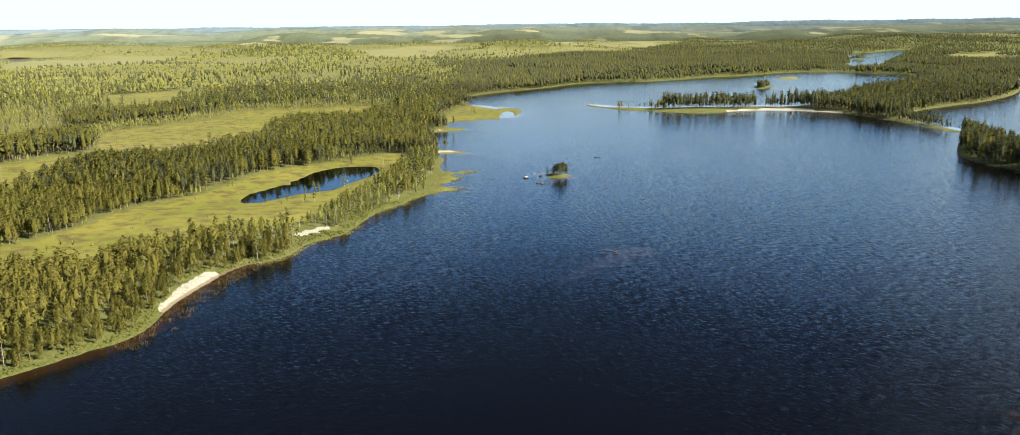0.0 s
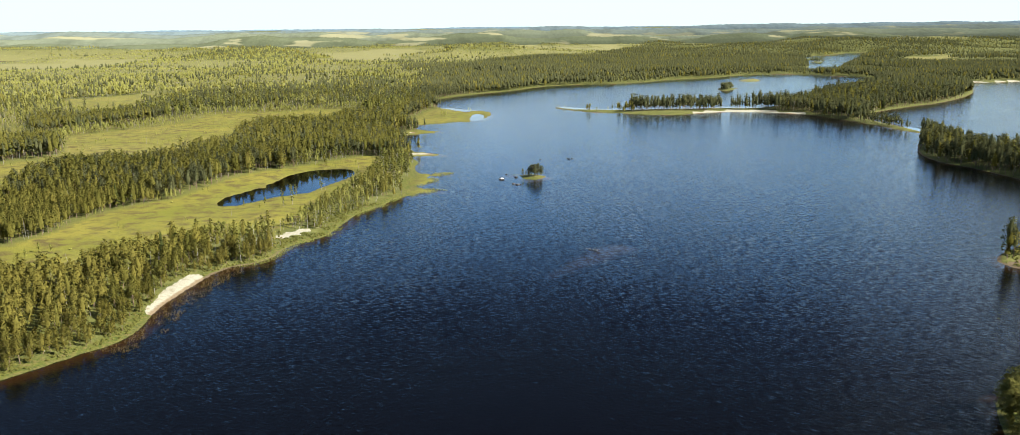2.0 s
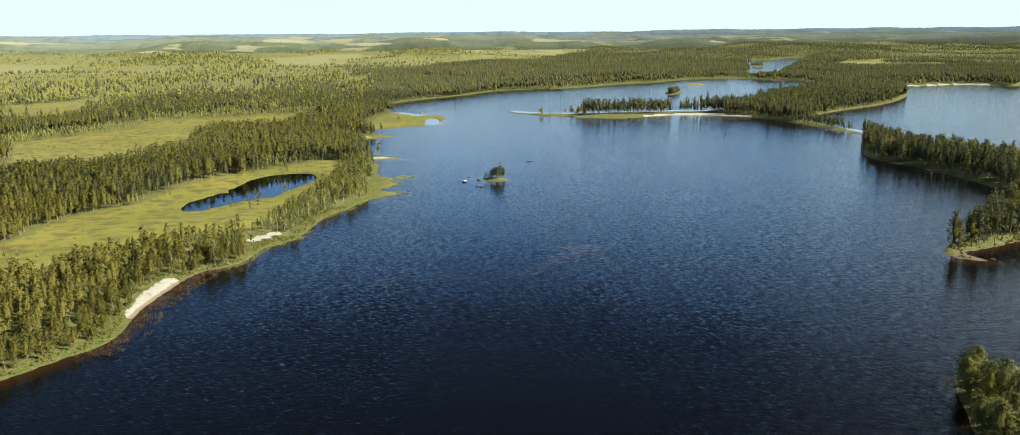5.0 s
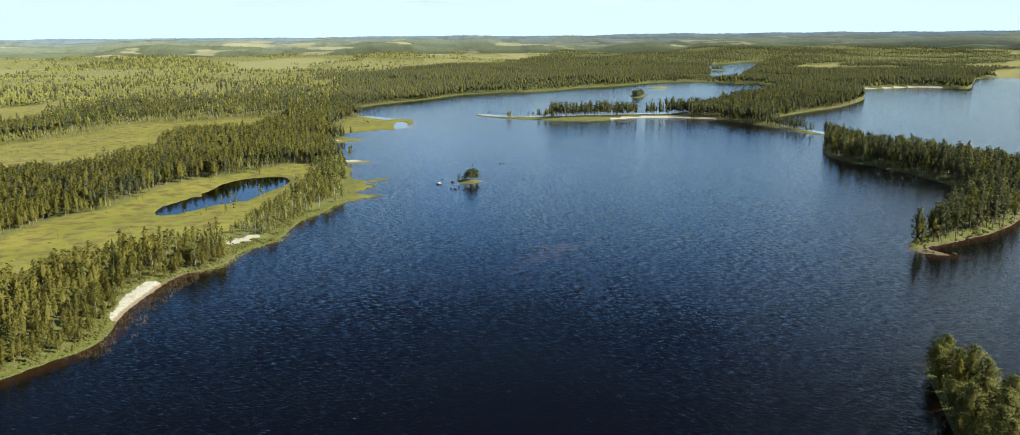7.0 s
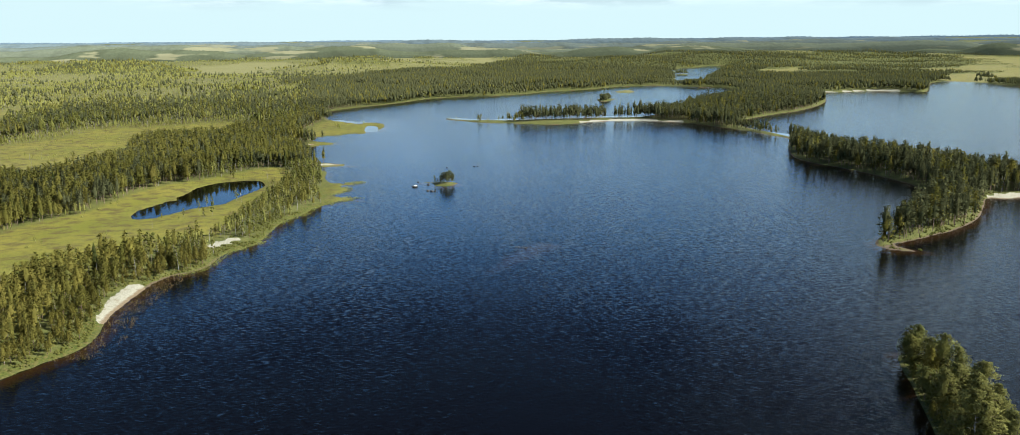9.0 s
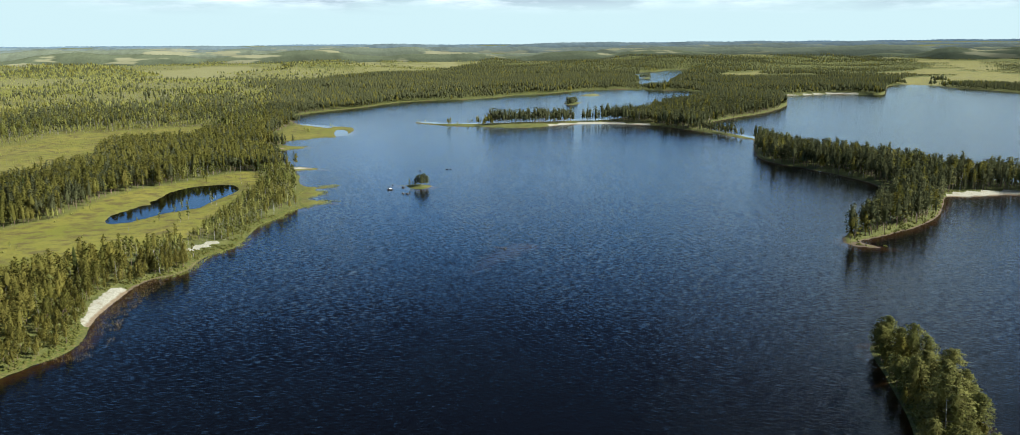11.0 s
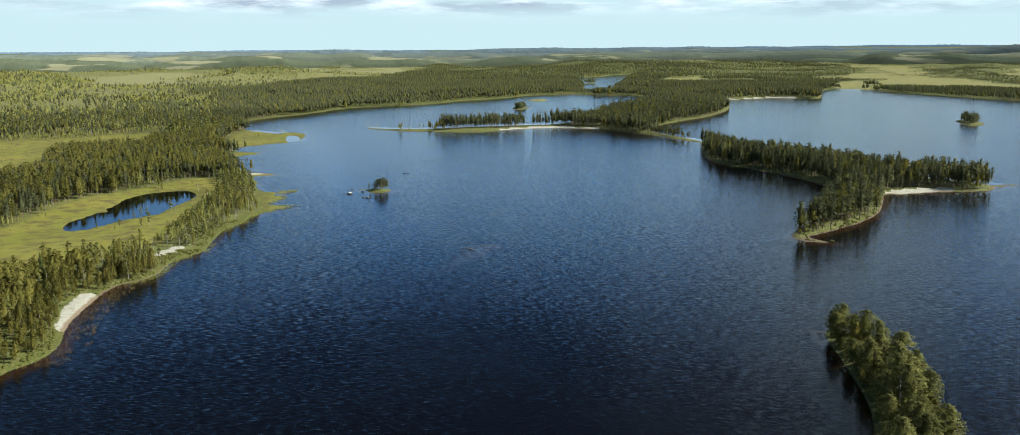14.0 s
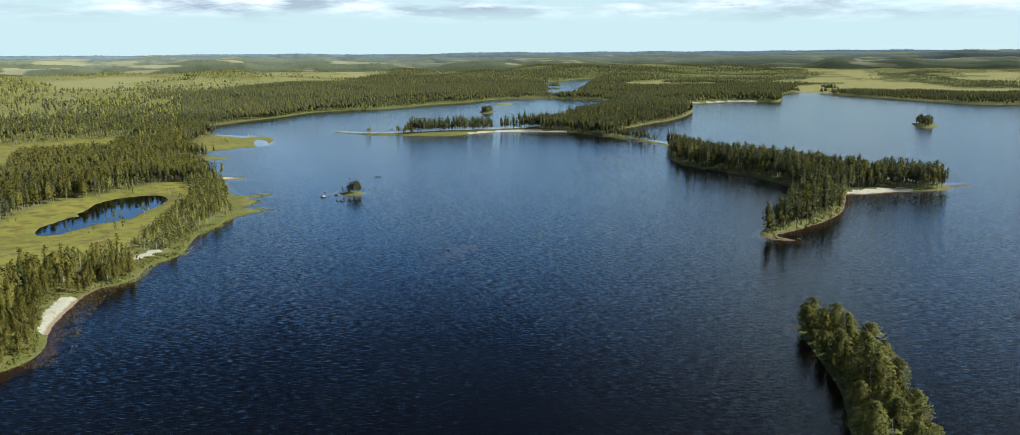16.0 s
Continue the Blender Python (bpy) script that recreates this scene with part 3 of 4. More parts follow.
    reedy = np.clip(1 - np.abs(py - 445) / 95, 0, 1) * (px < 0) * (px > -140)
    reedy = np.where((px < 30) & (py > 380) & (py < 1300), np.maximum(reedy, 0.6), reedy)
    reedy = np.where((px < -100) & (py < 300) | (px > 50) & (px < 150) & (py > 80) & (py < 210), 0.6, reedy)
    return z, d, bog, sand, reedy, scale


# ------------------------------------------------------------------ mesh helpers
def mesh_from(name, verts, faces, mats, index=None, flat=True, attrs=(), normals=None):
    """A mesh from arrays: faces is (n, 3) or (n, 4)."""
    me = bpy.data.meshes.new(name)
    n, k = faces.shape
    me.vertices.add(len(verts))
    me.vertices.foreach_set("co", np.ascontiguousarray(verts, np.float32).ravel())
    me.loops.add(n * k)
    me.loops.foreach_set("vertex_index", np.ascontiguousarray(faces, np.int32).ravel())
    me.polygons.add(n)
    me.polygons.foreach_set("loop_start", np.arange(0, n * k, k, dtype=np.int32))
    me.polygons.foreach_set("loop_total", np.full(n, k, np.int32))
    me.polygons.foreach_set("use_smooth", np.full(n, not flat, bool))
    for m in mats:
        me.materials.append(m)
    if index is not None:
        me.polygons.foreach_set("material_index", np.ascontiguousarray(index, np.int32))
    for key, values in attrs:
        me.attributes.new(key, "FLOAT", "POINT").data.foreach_set("value", np.ascontiguousarray(values, np.float32))
    me.update(calc_edges=True)
    if normals is not None:
        me.normals_split_custom_set_from_vertices(np.ascontiguousarray(normals, np.float32))
    return me


def part(name, me, parent, label=""):
    ob = new(name, me)
    ob.parent = parent
    if label:
        ob["label"] = label
    return ob


# ------------------------------------------------------------------ ground and water
def build_ground():
    rings = [0.0, 40.0, 70.0]
    r = 90.0
    while r < RIM:
        rings.append(r)
        r *= 1.0135
    rings = np.array(rings + [RIM])
    fine = np.radians(np.linspace(-40, 60, 520))
    rest = np.radians(np.linspace(60, 320, 90))[1:-1]
    az = np.concatenate([fine, rest])
    R, A = np.meshgrid(rings, az, indexing="ij")
    x, y = (HERE[0] + R * np.sin(A)).ravel(), (HERE[1] + R * np.cos(A)).ravel()
    z, d, bog, sand, reedy, _ = land(x, y)
    nr, na = R.shape
    i, j = np.meshgrid(np.arange(nr - 1), np.arange(na), indexing="ij")
    j2 = (j + 1) % na
    faces = np.stack([i * na + j, i * na + j2, (i + 1) * na + j2, (i + 1) * na + j], -1).reshape(-1, 4)[:, ::-1]
    # the last attribute is the painted haze, which grows with distance from the flight
    me = mesh_from("ground", np.stack([x, y, z], 1), faces, [GROUND], flat=False, attrs=(("shore", d), ("bog", bog), ("sand", sand), ("reedy", reedy), ("far_haze", np.clip((np.hypot(x - HERE[0], y - HERE[1]) - 1200) / 1200, 0, np.where(x > 900, 0.3, 0.65)))))
    tagged(new("ground", me), "forest floor, yellow-green bog and pale sandy shores", "ground", kind="structure")


def build_water():
    az = np.linspace(0, 2 * np.pi, 97)[:-1]
    rings = np.array([200.0, 600.0, 1500.0, 3200.0])
    v = [[HERE[0], HERE[1], 0.0]] + [[HERE[0] + r * np.sin(a), HERE[1] + r * np.cos(a), 0.0] for r in rings for a in az]
    n = len(az)
    bm = bmesh.new()
    vs = [bm.verts.new(c) for c in v]
    for k in range(n):
        bm.faces.new((vs[0], vs[1 + (k + 1) % n], vs[1 + k]))
        for q in range(len(rings) - 1):
            a, b = 1 + q * n, 1 + (q + 1) * n
            bm.faces.new((vs[a + k], vs[a + (k + 1) % n], vs[b + (k + 1) % n], vs[b + k]))
    me = bpy.data.meshes.new("water")
    bm.to_mesh(me)
    me.materials.append(WATER)
    tagged(new("water", me), "dark blue rippled lake water with tree reflections", "water", kind="structure")


def build_pond_water():
    """The sheltered pond in the bog: an oval sheet that the banks cut to shape."""
    p = smooth(POND)
    c, half = (p.max(0) + p.min(0)) / 2, (p.max(0) - p.min(0)) / 2 + 8
    a = np.linspace(0, 2 * np.pi, 97)[:-1]
    square = np.maximum(np.abs(np.cos(a)), np.abs(np.sin(a))) ** 0.6
    v = np.concatenate([[[*c, 0.03]], np.stack([c[0] + half[0] * np.cos(a) / square, c[1] + half[1] * np.sin(a) / square, 0 * a + 0.03], 1)])
    k = np.arange(96)
    me = mesh_from("pond_water", v, np.stack([k * 0, 1 + k, 1 + (k + 1) % 96], 1), [POND_WATER], flat=False)
    tagged(new("pond_water", me), "still dark pond water in the open bog", "water", kind="structure")


def build_lee_water():
    """Strips in the lee of the woods, where the lake lies smooth and mirrors the bright low sky; the banks cut them to shape."""
    strips = (
        [(100, 1078), (110, 1052), (127, 1034), (150, 1026), (169, 1020), (183, 1022), (221, 1025), (261, 1024), (300, 1023), (345, 1022), (352, 1034), (306, 1044), (266, 1043), (225, 1041), (186, 1036), (152, 1044), (130, 1055), (113, 1078)],
        [(-14, 936), (-9, 990), (0, 1008), (10, 978), (7, 940), (-4, 926)],
        [(-72, 1056), (-41, 1068), (-29, 1049), (-16, 1032), (-2, 1042), (0, 1052), (-18, 1062), (-38, 1090), (-60, 1100)],
        [(411, 806), (410, 764), (420, 758), (424, 780), (422, 804)],
        [(447, 436), (456, 430), (470, 432), (462, 446), (450, 452)],
    )
    for poly in strips:
        p = smooth(poly, 3)
        bm = bmesh.new()
        bm.faces.new([bm.verts.new((a, b, 0.02)) for a, b in p])
        bmesh.ops.triangulate(bm, faces=bm.faces[:])
        bmesh.ops.recalc_face_normals(bm, faces=bm.faces[:])
        if bm.faces[:][0].normal.z < 0:
            bmesh.ops.reverse_faces(bm, faces=bm.faces[:])
        me = bpy.data.meshes.new("lee_water")
        bm.to_mesh(me)
        me.materials.append(LEE_WATER)
        tagged(new("lee_water", me), "smooth bright water sheltered from the wind", "water", kind="structure")


def build_far_water():
    """The sheets of the two far lakes, which lie higher."""
    for name, poly, label in (("far_lake_water", FAR_LAKE, "pale blue water of a farther lake"), ("west_lake_water", WEST_LAKE, "narrow dark lake in the far woods")):
        rings = np.arange(NEAR_R + 2, 4000, 12.0)
        az = np.radians(np.arange(-40, 45, 0.15))
        R, A = np.meshgrid(rings, az, indexing="ij")
        x, y = (HERE[0] + R * np.sin(A)).ravel(), (HERE[1] + R * np.cos(A)).ravel()
        px, py, scale, r = far_plan(x, y)
        p = smooth(poly)
        wide = inside(p, px, py) | (edge_distance(p, px, py, 40.0) < 30)
        nr, na = R.shape
        i, j = np.meshgrid(np.arange(nr - 1), np.arange(na - 1), indexing="ij")
        faces = np.stack([i * na + j, (i + 1) * na + j, (i + 1) * na + j + 1, i * na + j + 1], -1).reshape(-1, 4)
        faces = faces[wide[faces].all(1)][:, ::-1]
        used, inv = np.unique(faces, return_inverse=True)
        v = np.stack([x, y, lift(x, y, scale, r)], 1)[used]
        me = mesh_from(name, v, inv.reshape(-1, 4), [WATER], flat=False)
        tagged(new(name, me), label, "water", kind="structure")


def build_backdrop():
    """The last wooded ridges towards the skyline, one behind another; haze is painted into them, bluer the farther they
    lie.
    """
    az = np.radians(np.linspace(-45, 68, 1100))
    n = len(az)
    for layer, (r, level, swing, mat) in enumerate(((3720.0, 50.0, 54.0, HAZED_RIDGES[0]), (3980.0, 68.0, 48.0, HAZED_RIDGES[1]), (4280.0, 83.0, 36.0, HAZED_RIDGES[2]), (4600.0, 94.0, 22.0, HAZED_RIDGES[3]), (4870.0, 99.0, 14.0, HAZED_RIDGES[4]))):
        top = level + swing * (0.65 * blur_noise(az * 40, az * 0, 4.2, 41 + layer) + 0.35 * blur_noise(az * 40, az * 0 + 9, 1.3, 51 + layer)) - 0.35 * swing
        rng = np.random.default_rng(60 + layer)
        rows = []
        for step in range(5):
            f = step / 4
            rr = r - 150 * (1 - f)
            z = top - 30 * (1 - f) ** 1.2 + rng.uniform(-1.3, 1.3, n) * f + 5 * f * (1 - f) * (blur_noise(az * 40, az * 0 + step, 0.8, 71 + layer) - 0.5)
            rows.append(np.stack([HERE[0] + rr * np.sin(az), HERE[1] + rr * np.cos(az), z - (45 if step == 0 else 0)], 1))
        rows.append(rows[-1] + (0, 0, -40) + np.stack([30 * np.sin(az), 30 * np.cos(az), 0 * az], 1))
        k = np.arange(n - 1)
        f = np.concatenate([np.stack([q * n + k + 1, q * n + k, (q + 1) * n + k, (q + 1) * n + k + 1], 1)[:, ::-1] for q in range(5)])
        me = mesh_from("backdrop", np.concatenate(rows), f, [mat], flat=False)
        tagged(new("backdrop", me), ("wooded ridge below the skyline, grey-green with painted haze", "wooded ridge of the far country, green dulled by painted haze", "wooded ridge of the far country, blue-green from painted haze", "wooded ridge near the skyline, blue from painted haze", "wooded ridge on the skyline, pale blue from painted haze")[layer], "hills", kind="structure")


build_ground()
build_water()
build_pond_water()
build_lee_water()
build_far_water()
build_backdrop()


# ------------------------------------------------------------------ trees: shapes as arrays, built 1 unit = 1 m
OCTA_V = np.array([(1, 0, 0), (0, 1, 0), (-1, 0, 0), (0, -1, 0), (0, 0, 1), (0, 0, -1)], float)
OCTA_F = np.array([(0, 1, 4), (1, 2, 4), (2, 3, 4), (3, 0, 4), (1, 0, 5), (2, 1, 5), (3, 2, 5), (0, 3, 5)])


class Shape:
    """Triangles with a soft normal at every corner, so that a crown shades as one round mass."""

    def __init__(self):
        self.v, self.f, self.m, self.nor, self.n = [], [], [], [], 0

    def put(self, v, f, m, nor=None):
        v = np.asarray(v, float)
        if nor is None:
            nor = v - v.mean(0) + (0, 0, 0.25 * (v.max() - v.min()))
        nor = np.asarray(nor, float)
        self.v.append(v)
        self.f.append(np.asarray(f, int) + self.n)
        self.m.append(np.full(len(f), m))
        self.nor.append(nor / (np.linalg.norm(nor, axis=1, keepdims=True) + 1e-9))
        self.n += len(v)

    def tube(self, path, radii, sides, m):
        path = np.asarray(path, float)
        a = np.arange(sides) * 2 * np.pi / sides
        rings, ways = [], []
        for k, (p, r) in enumerate(zip(path, radii)):
            way = path[min(k + 1, len(path) - 1)] - path[max(k - 1, 0)]
            way = way / (np.linalg.norm(way) + 1e-9)
            side = np.cross(way, (0.31, 0.95, 0.1))
            side /= np.linalg.norm(side) + 1e-9
            up = np.cross(way, side)
            ways.append(np.cos(a)[:, None] * side + np.sin(a)[:, None] * up)
            rings.append(p + r * ways[-1])
        f = []
        for k in range(len(path) - 1):
            for s in range(sides):
                q = (s + 1) % sides
                f += [(k * sides + s, k * sides + q, (k + 1) * sides + q), (k * sides + s, (k + 1) * sides + q, (k + 1) * sides + s)]
        self.put(np.concatenate(rings), f, m, np.concatenate(ways))

    def clump(self, rng, at, size, m, squash=0.62):
        v = OCTA_V * (size * np.array([1, 1, squash])) * rng.uniform(0.65, 1.25, (6, 1))
        t = rng.uniform(0, 6.28)
        c, s = np.cos(t), np.sin(t)
        v = v @ np.array([[c, s, 0], [-s, c, 0], [0, 0, 1]]) + rng.normal(0, 0.10 * size, (6, 3))
        self.put(v + at, OCTA_F, m, v + (0, 0, 0.35 * size))

    def leaves(self, rng, at, spread, size, count, m, lean=(0, 0, 0.4)):
        """Loose sprays round a point, turned outwards from it."""
        off = rng.normal(0, 1, (count, 3)) * spread
        off *= np.minimum(1, 1.35 * np.max(spread) / (np.linalg.norm(off, axis=1, keepdims=True) + 1e-9))
        v = (at + off[:, None, :] + rng.normal(0, size * 0.6, (count, 3, 3)) * (1, 1, 0.6)).reshape(-1, 3)
        nor = off / (np.max(spread) + 1e-9) * 0.32 + np.asarray(lean, float)
        self.put(v, np.arange(count * 3).reshape(-1, 3), m, np.repeat(nor + rng.normal(0, 0.2, (count, 3)), 3, 0))

    def done(self):
        return np.concatenate(self.v), np.concatenate(self.f), np.concatenate(self.m), np.concatenate(self.nor)


def pine(seed, level, height=14.0, low=0.24, full=1.0, dome=None):
    """A Scots pine: bare reddish trunk below, above it a lumpy crown of needle tufts, pointed when young, domed when old. level 3 is the finest."""
    rng = np.random.default_rng(seed)
    s = Shape()
    lean, bend = rng.normal(0, 0.35, 2), rng.normal(0, 0.22, 2)
    top = np.array([*lean, height * 0.96])
    mid = np.array([lean[0] * 0.45 + bend[0], lean[1] * 0.45 + bend[1], height * 0.5])
    low = np.clip(low + rng.uniform(-0.10, 0.12), 0.08, 0.6)
    wide = rng.uniform(2.3, 3.0) * full
    dome = rng.uniform(0.05, 0.4) if dome is None else dome + rng.uniform(-0.1, 0.1)

    def axis(z):
        k = z / height
        return mid * 2 * k if k < 0.5 else mid + (top - mid) * ((k - 0.5) / 0.46)

    def reach(t):
        cone = min(1.0, 0.62 + 2.4 * t) * max(1 - t, 0.0) ** 0.92 * 1.12
        return wide * ((1 - dome) * cone + dome * math.sin(math.pi * (0.17 + 0.80 * t)) ** 0.8) + 0.08

    def shell(rows, sides, swell, ragged):
        """The inner mass of the crown as rings that close at the top."""
        v, nor = [], []
        for t in rows:
            a = np.arange(sides) * 2 * np.pi / sides + rng.uniform(0, 6.28)
            rad = reach(t) * swell * rng.uniform(1 - ragged, 1 + ragged, sides) * np.where(np.arange(sides) % 2, 0.72, 1.12)
            z = height * (low + (1 - low) * t)
            c = axis(z)
            v += [(c[0] + r * np.cos(q), c[1] + r * np.sin(q), z + rng.normal(0, 0.5)) for r, q in zip(rad, a)]
            nor += [np.array((0.7 * np.cos(q), 0.7 * np.sin(q), 0.5 + 0.6 * t)) + rng.normal(0, 0.16, 3) for q in a]
        v.append((top[0], top[1], height))
        nor.append((0, 0, 1))
        f = []
        for k in range(len(rows)):
            for q in range(sides):
                p = (q + 1) % sides
                if k + 1 < len(rows):
                    f += [(k * sides + q, k * sides + p, (k + 1) * sides + p), (k * sides + q, (k + 1) * sides + p, (k + 1) * sides + q)]
                else:
                    f.append((k * sides + q, k * sides + p, len(v) - 1))
        s.put(v, f, 1, nor)

    if level == 3:
        s.tube([(0, 0, -0.5), axis(height * 0.2), mid, axis(height * 0.75), top], [0.19, 0.15, 0.12, 0.07, 0.02], 6, 0)
        shell((0.08, 0.34, 0.62), 6, 0.50, 0.3)
    elif level == 2:
        s.tube([(0, 0, -0.5), mid, axis(height * 0.85)], [0.17, 0.12, 0.05], 3, 0)
        shell((0.06, 0.50), 5, 0.52, 0.3)
    elif level == 1:
        s.tube([(0, 0, -0.5), axis(height * 0.7)], [0.19, 0.10], 3, 0)
        shell((0.06, 0.5), 4, 0.66, 0.35)
    elif level == 0:
        shell((0.0, 0.5), 4, 1.0, 0.40)
        return s.done()
    else:
        shell((0.1,), 6, 1.0, 0.4)
        return s.done()
    puffs, sprays, size = {3: (54, 30, 0.37), 2: (25, 6, 0.80), 1: (13, 2, 1.25)}[level]
    if level == 3:
        puffs = int(puffs * full)
    gap = rng.uniform(0, 6.28)
    for k in range(puffs):
        t = ((k + rng.uniform(0, 1)) / puffs) ** 0.85
        z = height * (low + (0.98 - low) * t)
        a = k * 2.4 + rng.uniform(-0.5, 0.5)
        out_ = np.array([np.cos(a), np.sin(a), 0.0])
        length = reach(t) * rng.uniform(0.7, 1.05) * (1 - 0.2 * np.cos(a - gap))
        at = axis(z) * (1, 1, 0) + out_ * length + (0, 0, z + length * rng.uniform(0.0, 0.3))
        body = (0.24 + 0.17 * reach(t)) * rng.uniform(0.8, 1.25)
        s.leaves(rng, at, body * np.array([1.0, 1.0, 0.45]), size * (0.8 + 0.12 * full), sprays, 1, out_ * 0.7 + (0, 0, 0.5 + 0.5 * t))
        if level == 3 and k % 2 == 0:
            s.tube([axis(z), at], [0.05, 0.015], 3, 0)
    if level == 3:
        for k in range(6):
            z = height * rng.uniform(0.10, low + 0.08)
            a, w = rng.uniform(0, 6.28), rng.uniform(0.5, 1.3)
            s.tube([axis(z), axis(z) + (np.cos(a) * w, np.sin(a) * w, -0.12)], [0.035, 0.012], 3, 0)
    return s.done()


def spruce(seed, level, height=14.5):
    """A narrow spruce of drooping jagged tiers."""
    rng = np.random.default_rng(seed)
    s = Shape()
    tiers, sides = {3: (12, 9), 2: (6, 6), 1: (3, 5), 0: (1, 5), -1: (1, 4)}[level]
    if level > 0:
        s.tube([(0, 0, -0.5), (0, 0, height * 0.9)], [0.22, 0.04], 4 if level > 1 else 3, 0)
    wide = rng.uniform(1.6, 2.3)
    for k in range(tiers):
        t = k / tiers
        z0, z1 = height * (0.10 + 0.86 * t), height * (0.10 + 0.86 * (t + 1.7 / tiers))
        w = wide * (1 - t) ** 0.85 + 0.15
        a = np.arange(sides * 2) * np.pi / sides + rng.uniform(0, 6)
        rad = w * np.where(np.arange(sides * 2) % 2, 0.55, 1.0) * rng.uniform(0.75, 1.15, sides * 2)
        v = np.stack([rad * np.cos(a), rad * np.sin(a), z0 + rng.normal(0, 0.25, sides * 2) - 0.2 * rad], 1)
        v = np.concatenate([v, [[0, 0, min(z1, height)]]])
        f = [(q, (q + 1) % (sides * 2), sides * 2) for q in range(sides * 2)]
        s.put(v, f, 1, np.stack([*(v[:, :2] * 0.9).T, np.full(len(v), 0.55 * w + 0.2)], 1))
    return s.done()


def birch(seed, level, height=11.0):
    """A slim birch with a light airy crown."""
    rng = np.random.default_rng(seed)
    s = Shape()
    top = np.array([*rng.normal(0, 0.5, 2), height * 0.95])
    s.tube([(0, 0, -0.5), top * 0.5, top], [0.13, 0.09, 0.02], 5 if level == 3 else 3, 0)
    count = {3: 20, 2: 8, 1: 4, 0: 2, -1: 1}[level]
    for k in range(count):
        t = (k + rng.random()) / count
        zz = height * (0.28 + 0.7 * t)
        a, w = k * 2.4, 1.6 * np.sin(np.pi * (0.15 + 0.8 * t))
        at = np.array([top[0] * zz / height + w * 0.7 * np.cos(a), top[1] * zz / height + w * 0.7 * np.sin(a), zz])
        s.clump(rng, at, {3: 0.6, 2: 0.95, 1: 1.3, 0: 1.8, -1: 2.0}[level] * rng.uniform(0.8, 1.2), 1, 0.95)
        if level > 1:
            s.leaves(rng, at, 0.55, 0.33 if level == 3 else 0.5, 10 if level == 3 else 3, 1)
    return s.done()


def snag(seed, level, height=10.0):
    """A dead grey pine: bare trunk and broken branches."""
    rng = np.random.default_rng(seed)
    s = Shape()
    top = np.array([*rng.normal(0, 0.5, 2), height])
    s.tube([(0, 0, -0.5), top * 0.5, top], [0.15, 0.11, 0.03], 5 if level == 3 else 3, 0)
    for k in range({3: 12, 2: 5, 1: 2, 0: 0, -1: 0}[level]):
        zz = rng.uniform(0.35, 0.97)
        a, w = rng.uniform(0, 6.28), rng.uniform(0.5, 1.7) * (1.15 - 0.6 * zz)
        p = top * zz
        s.tube([p, p + np.array([np.cos(a) * w, np.sin(a) * w, 0.25 * w])], [0.05, 0.015], 3, 0)
    return s.done()


def shrub(seed, level, height=1.4):
    rng = np.random.default_rng(seed)
    s = Shape()
    for k in range(3 if level > 1 else 1):
        s.clump(rng, np.array([*rng.normal(0, 0.4, 2), height * 0.4]), height * 0.55, 1, 0.8)
    return s.done()


def lush(seed, level):
    """A full-crowned pine of open ground, green almost to its foot."""
    return pine(seed, level, 12.8, 0.20, 1.10, 0.35)


def veteran(seed, level):
    """A tall old pine with a bare stem and a rounded crown."""
    return pine(seed, level, 15.2, 0.30, 0.88, 0.45)


def broad(seed, level):
    """An old islet pine: short, wide and rounded, with long uneven boughs."""
    return pine(seed, level, 12.4, 0.18, 1.35, 0.75)


LOOKS = {"grove": (broad, BARK, HAZED_OLD), "broad": (broad, BARK, ISLE_PINE), "lush": (lush, BARK, YOUNG_PINE), "hazed_old": (veteran, BARK, HAZED_OLD), "pine": (pine, BARK, PINE), "spruce": (spruce, BARK, SPRUCE), "birch": (birch, PALE_BARK, BIRCH), "snag": (snag, PALE_BARK, PALE_BARK),
         "bogpine": (pine, BARK, BOGPINE), "shrub": (shrub, BARK, BOGPINE)}
KINDS = ["pine", "spruce", "birch", "snag", "bogpine", "shrub", "lush", "hazed_old", "broad", "grove"]
VARIANTS = 9


def tiny(x, y):
    return np.abs(np.sin(x * 12.9898 + y * 78.233) * 43758.5453) % 1.0


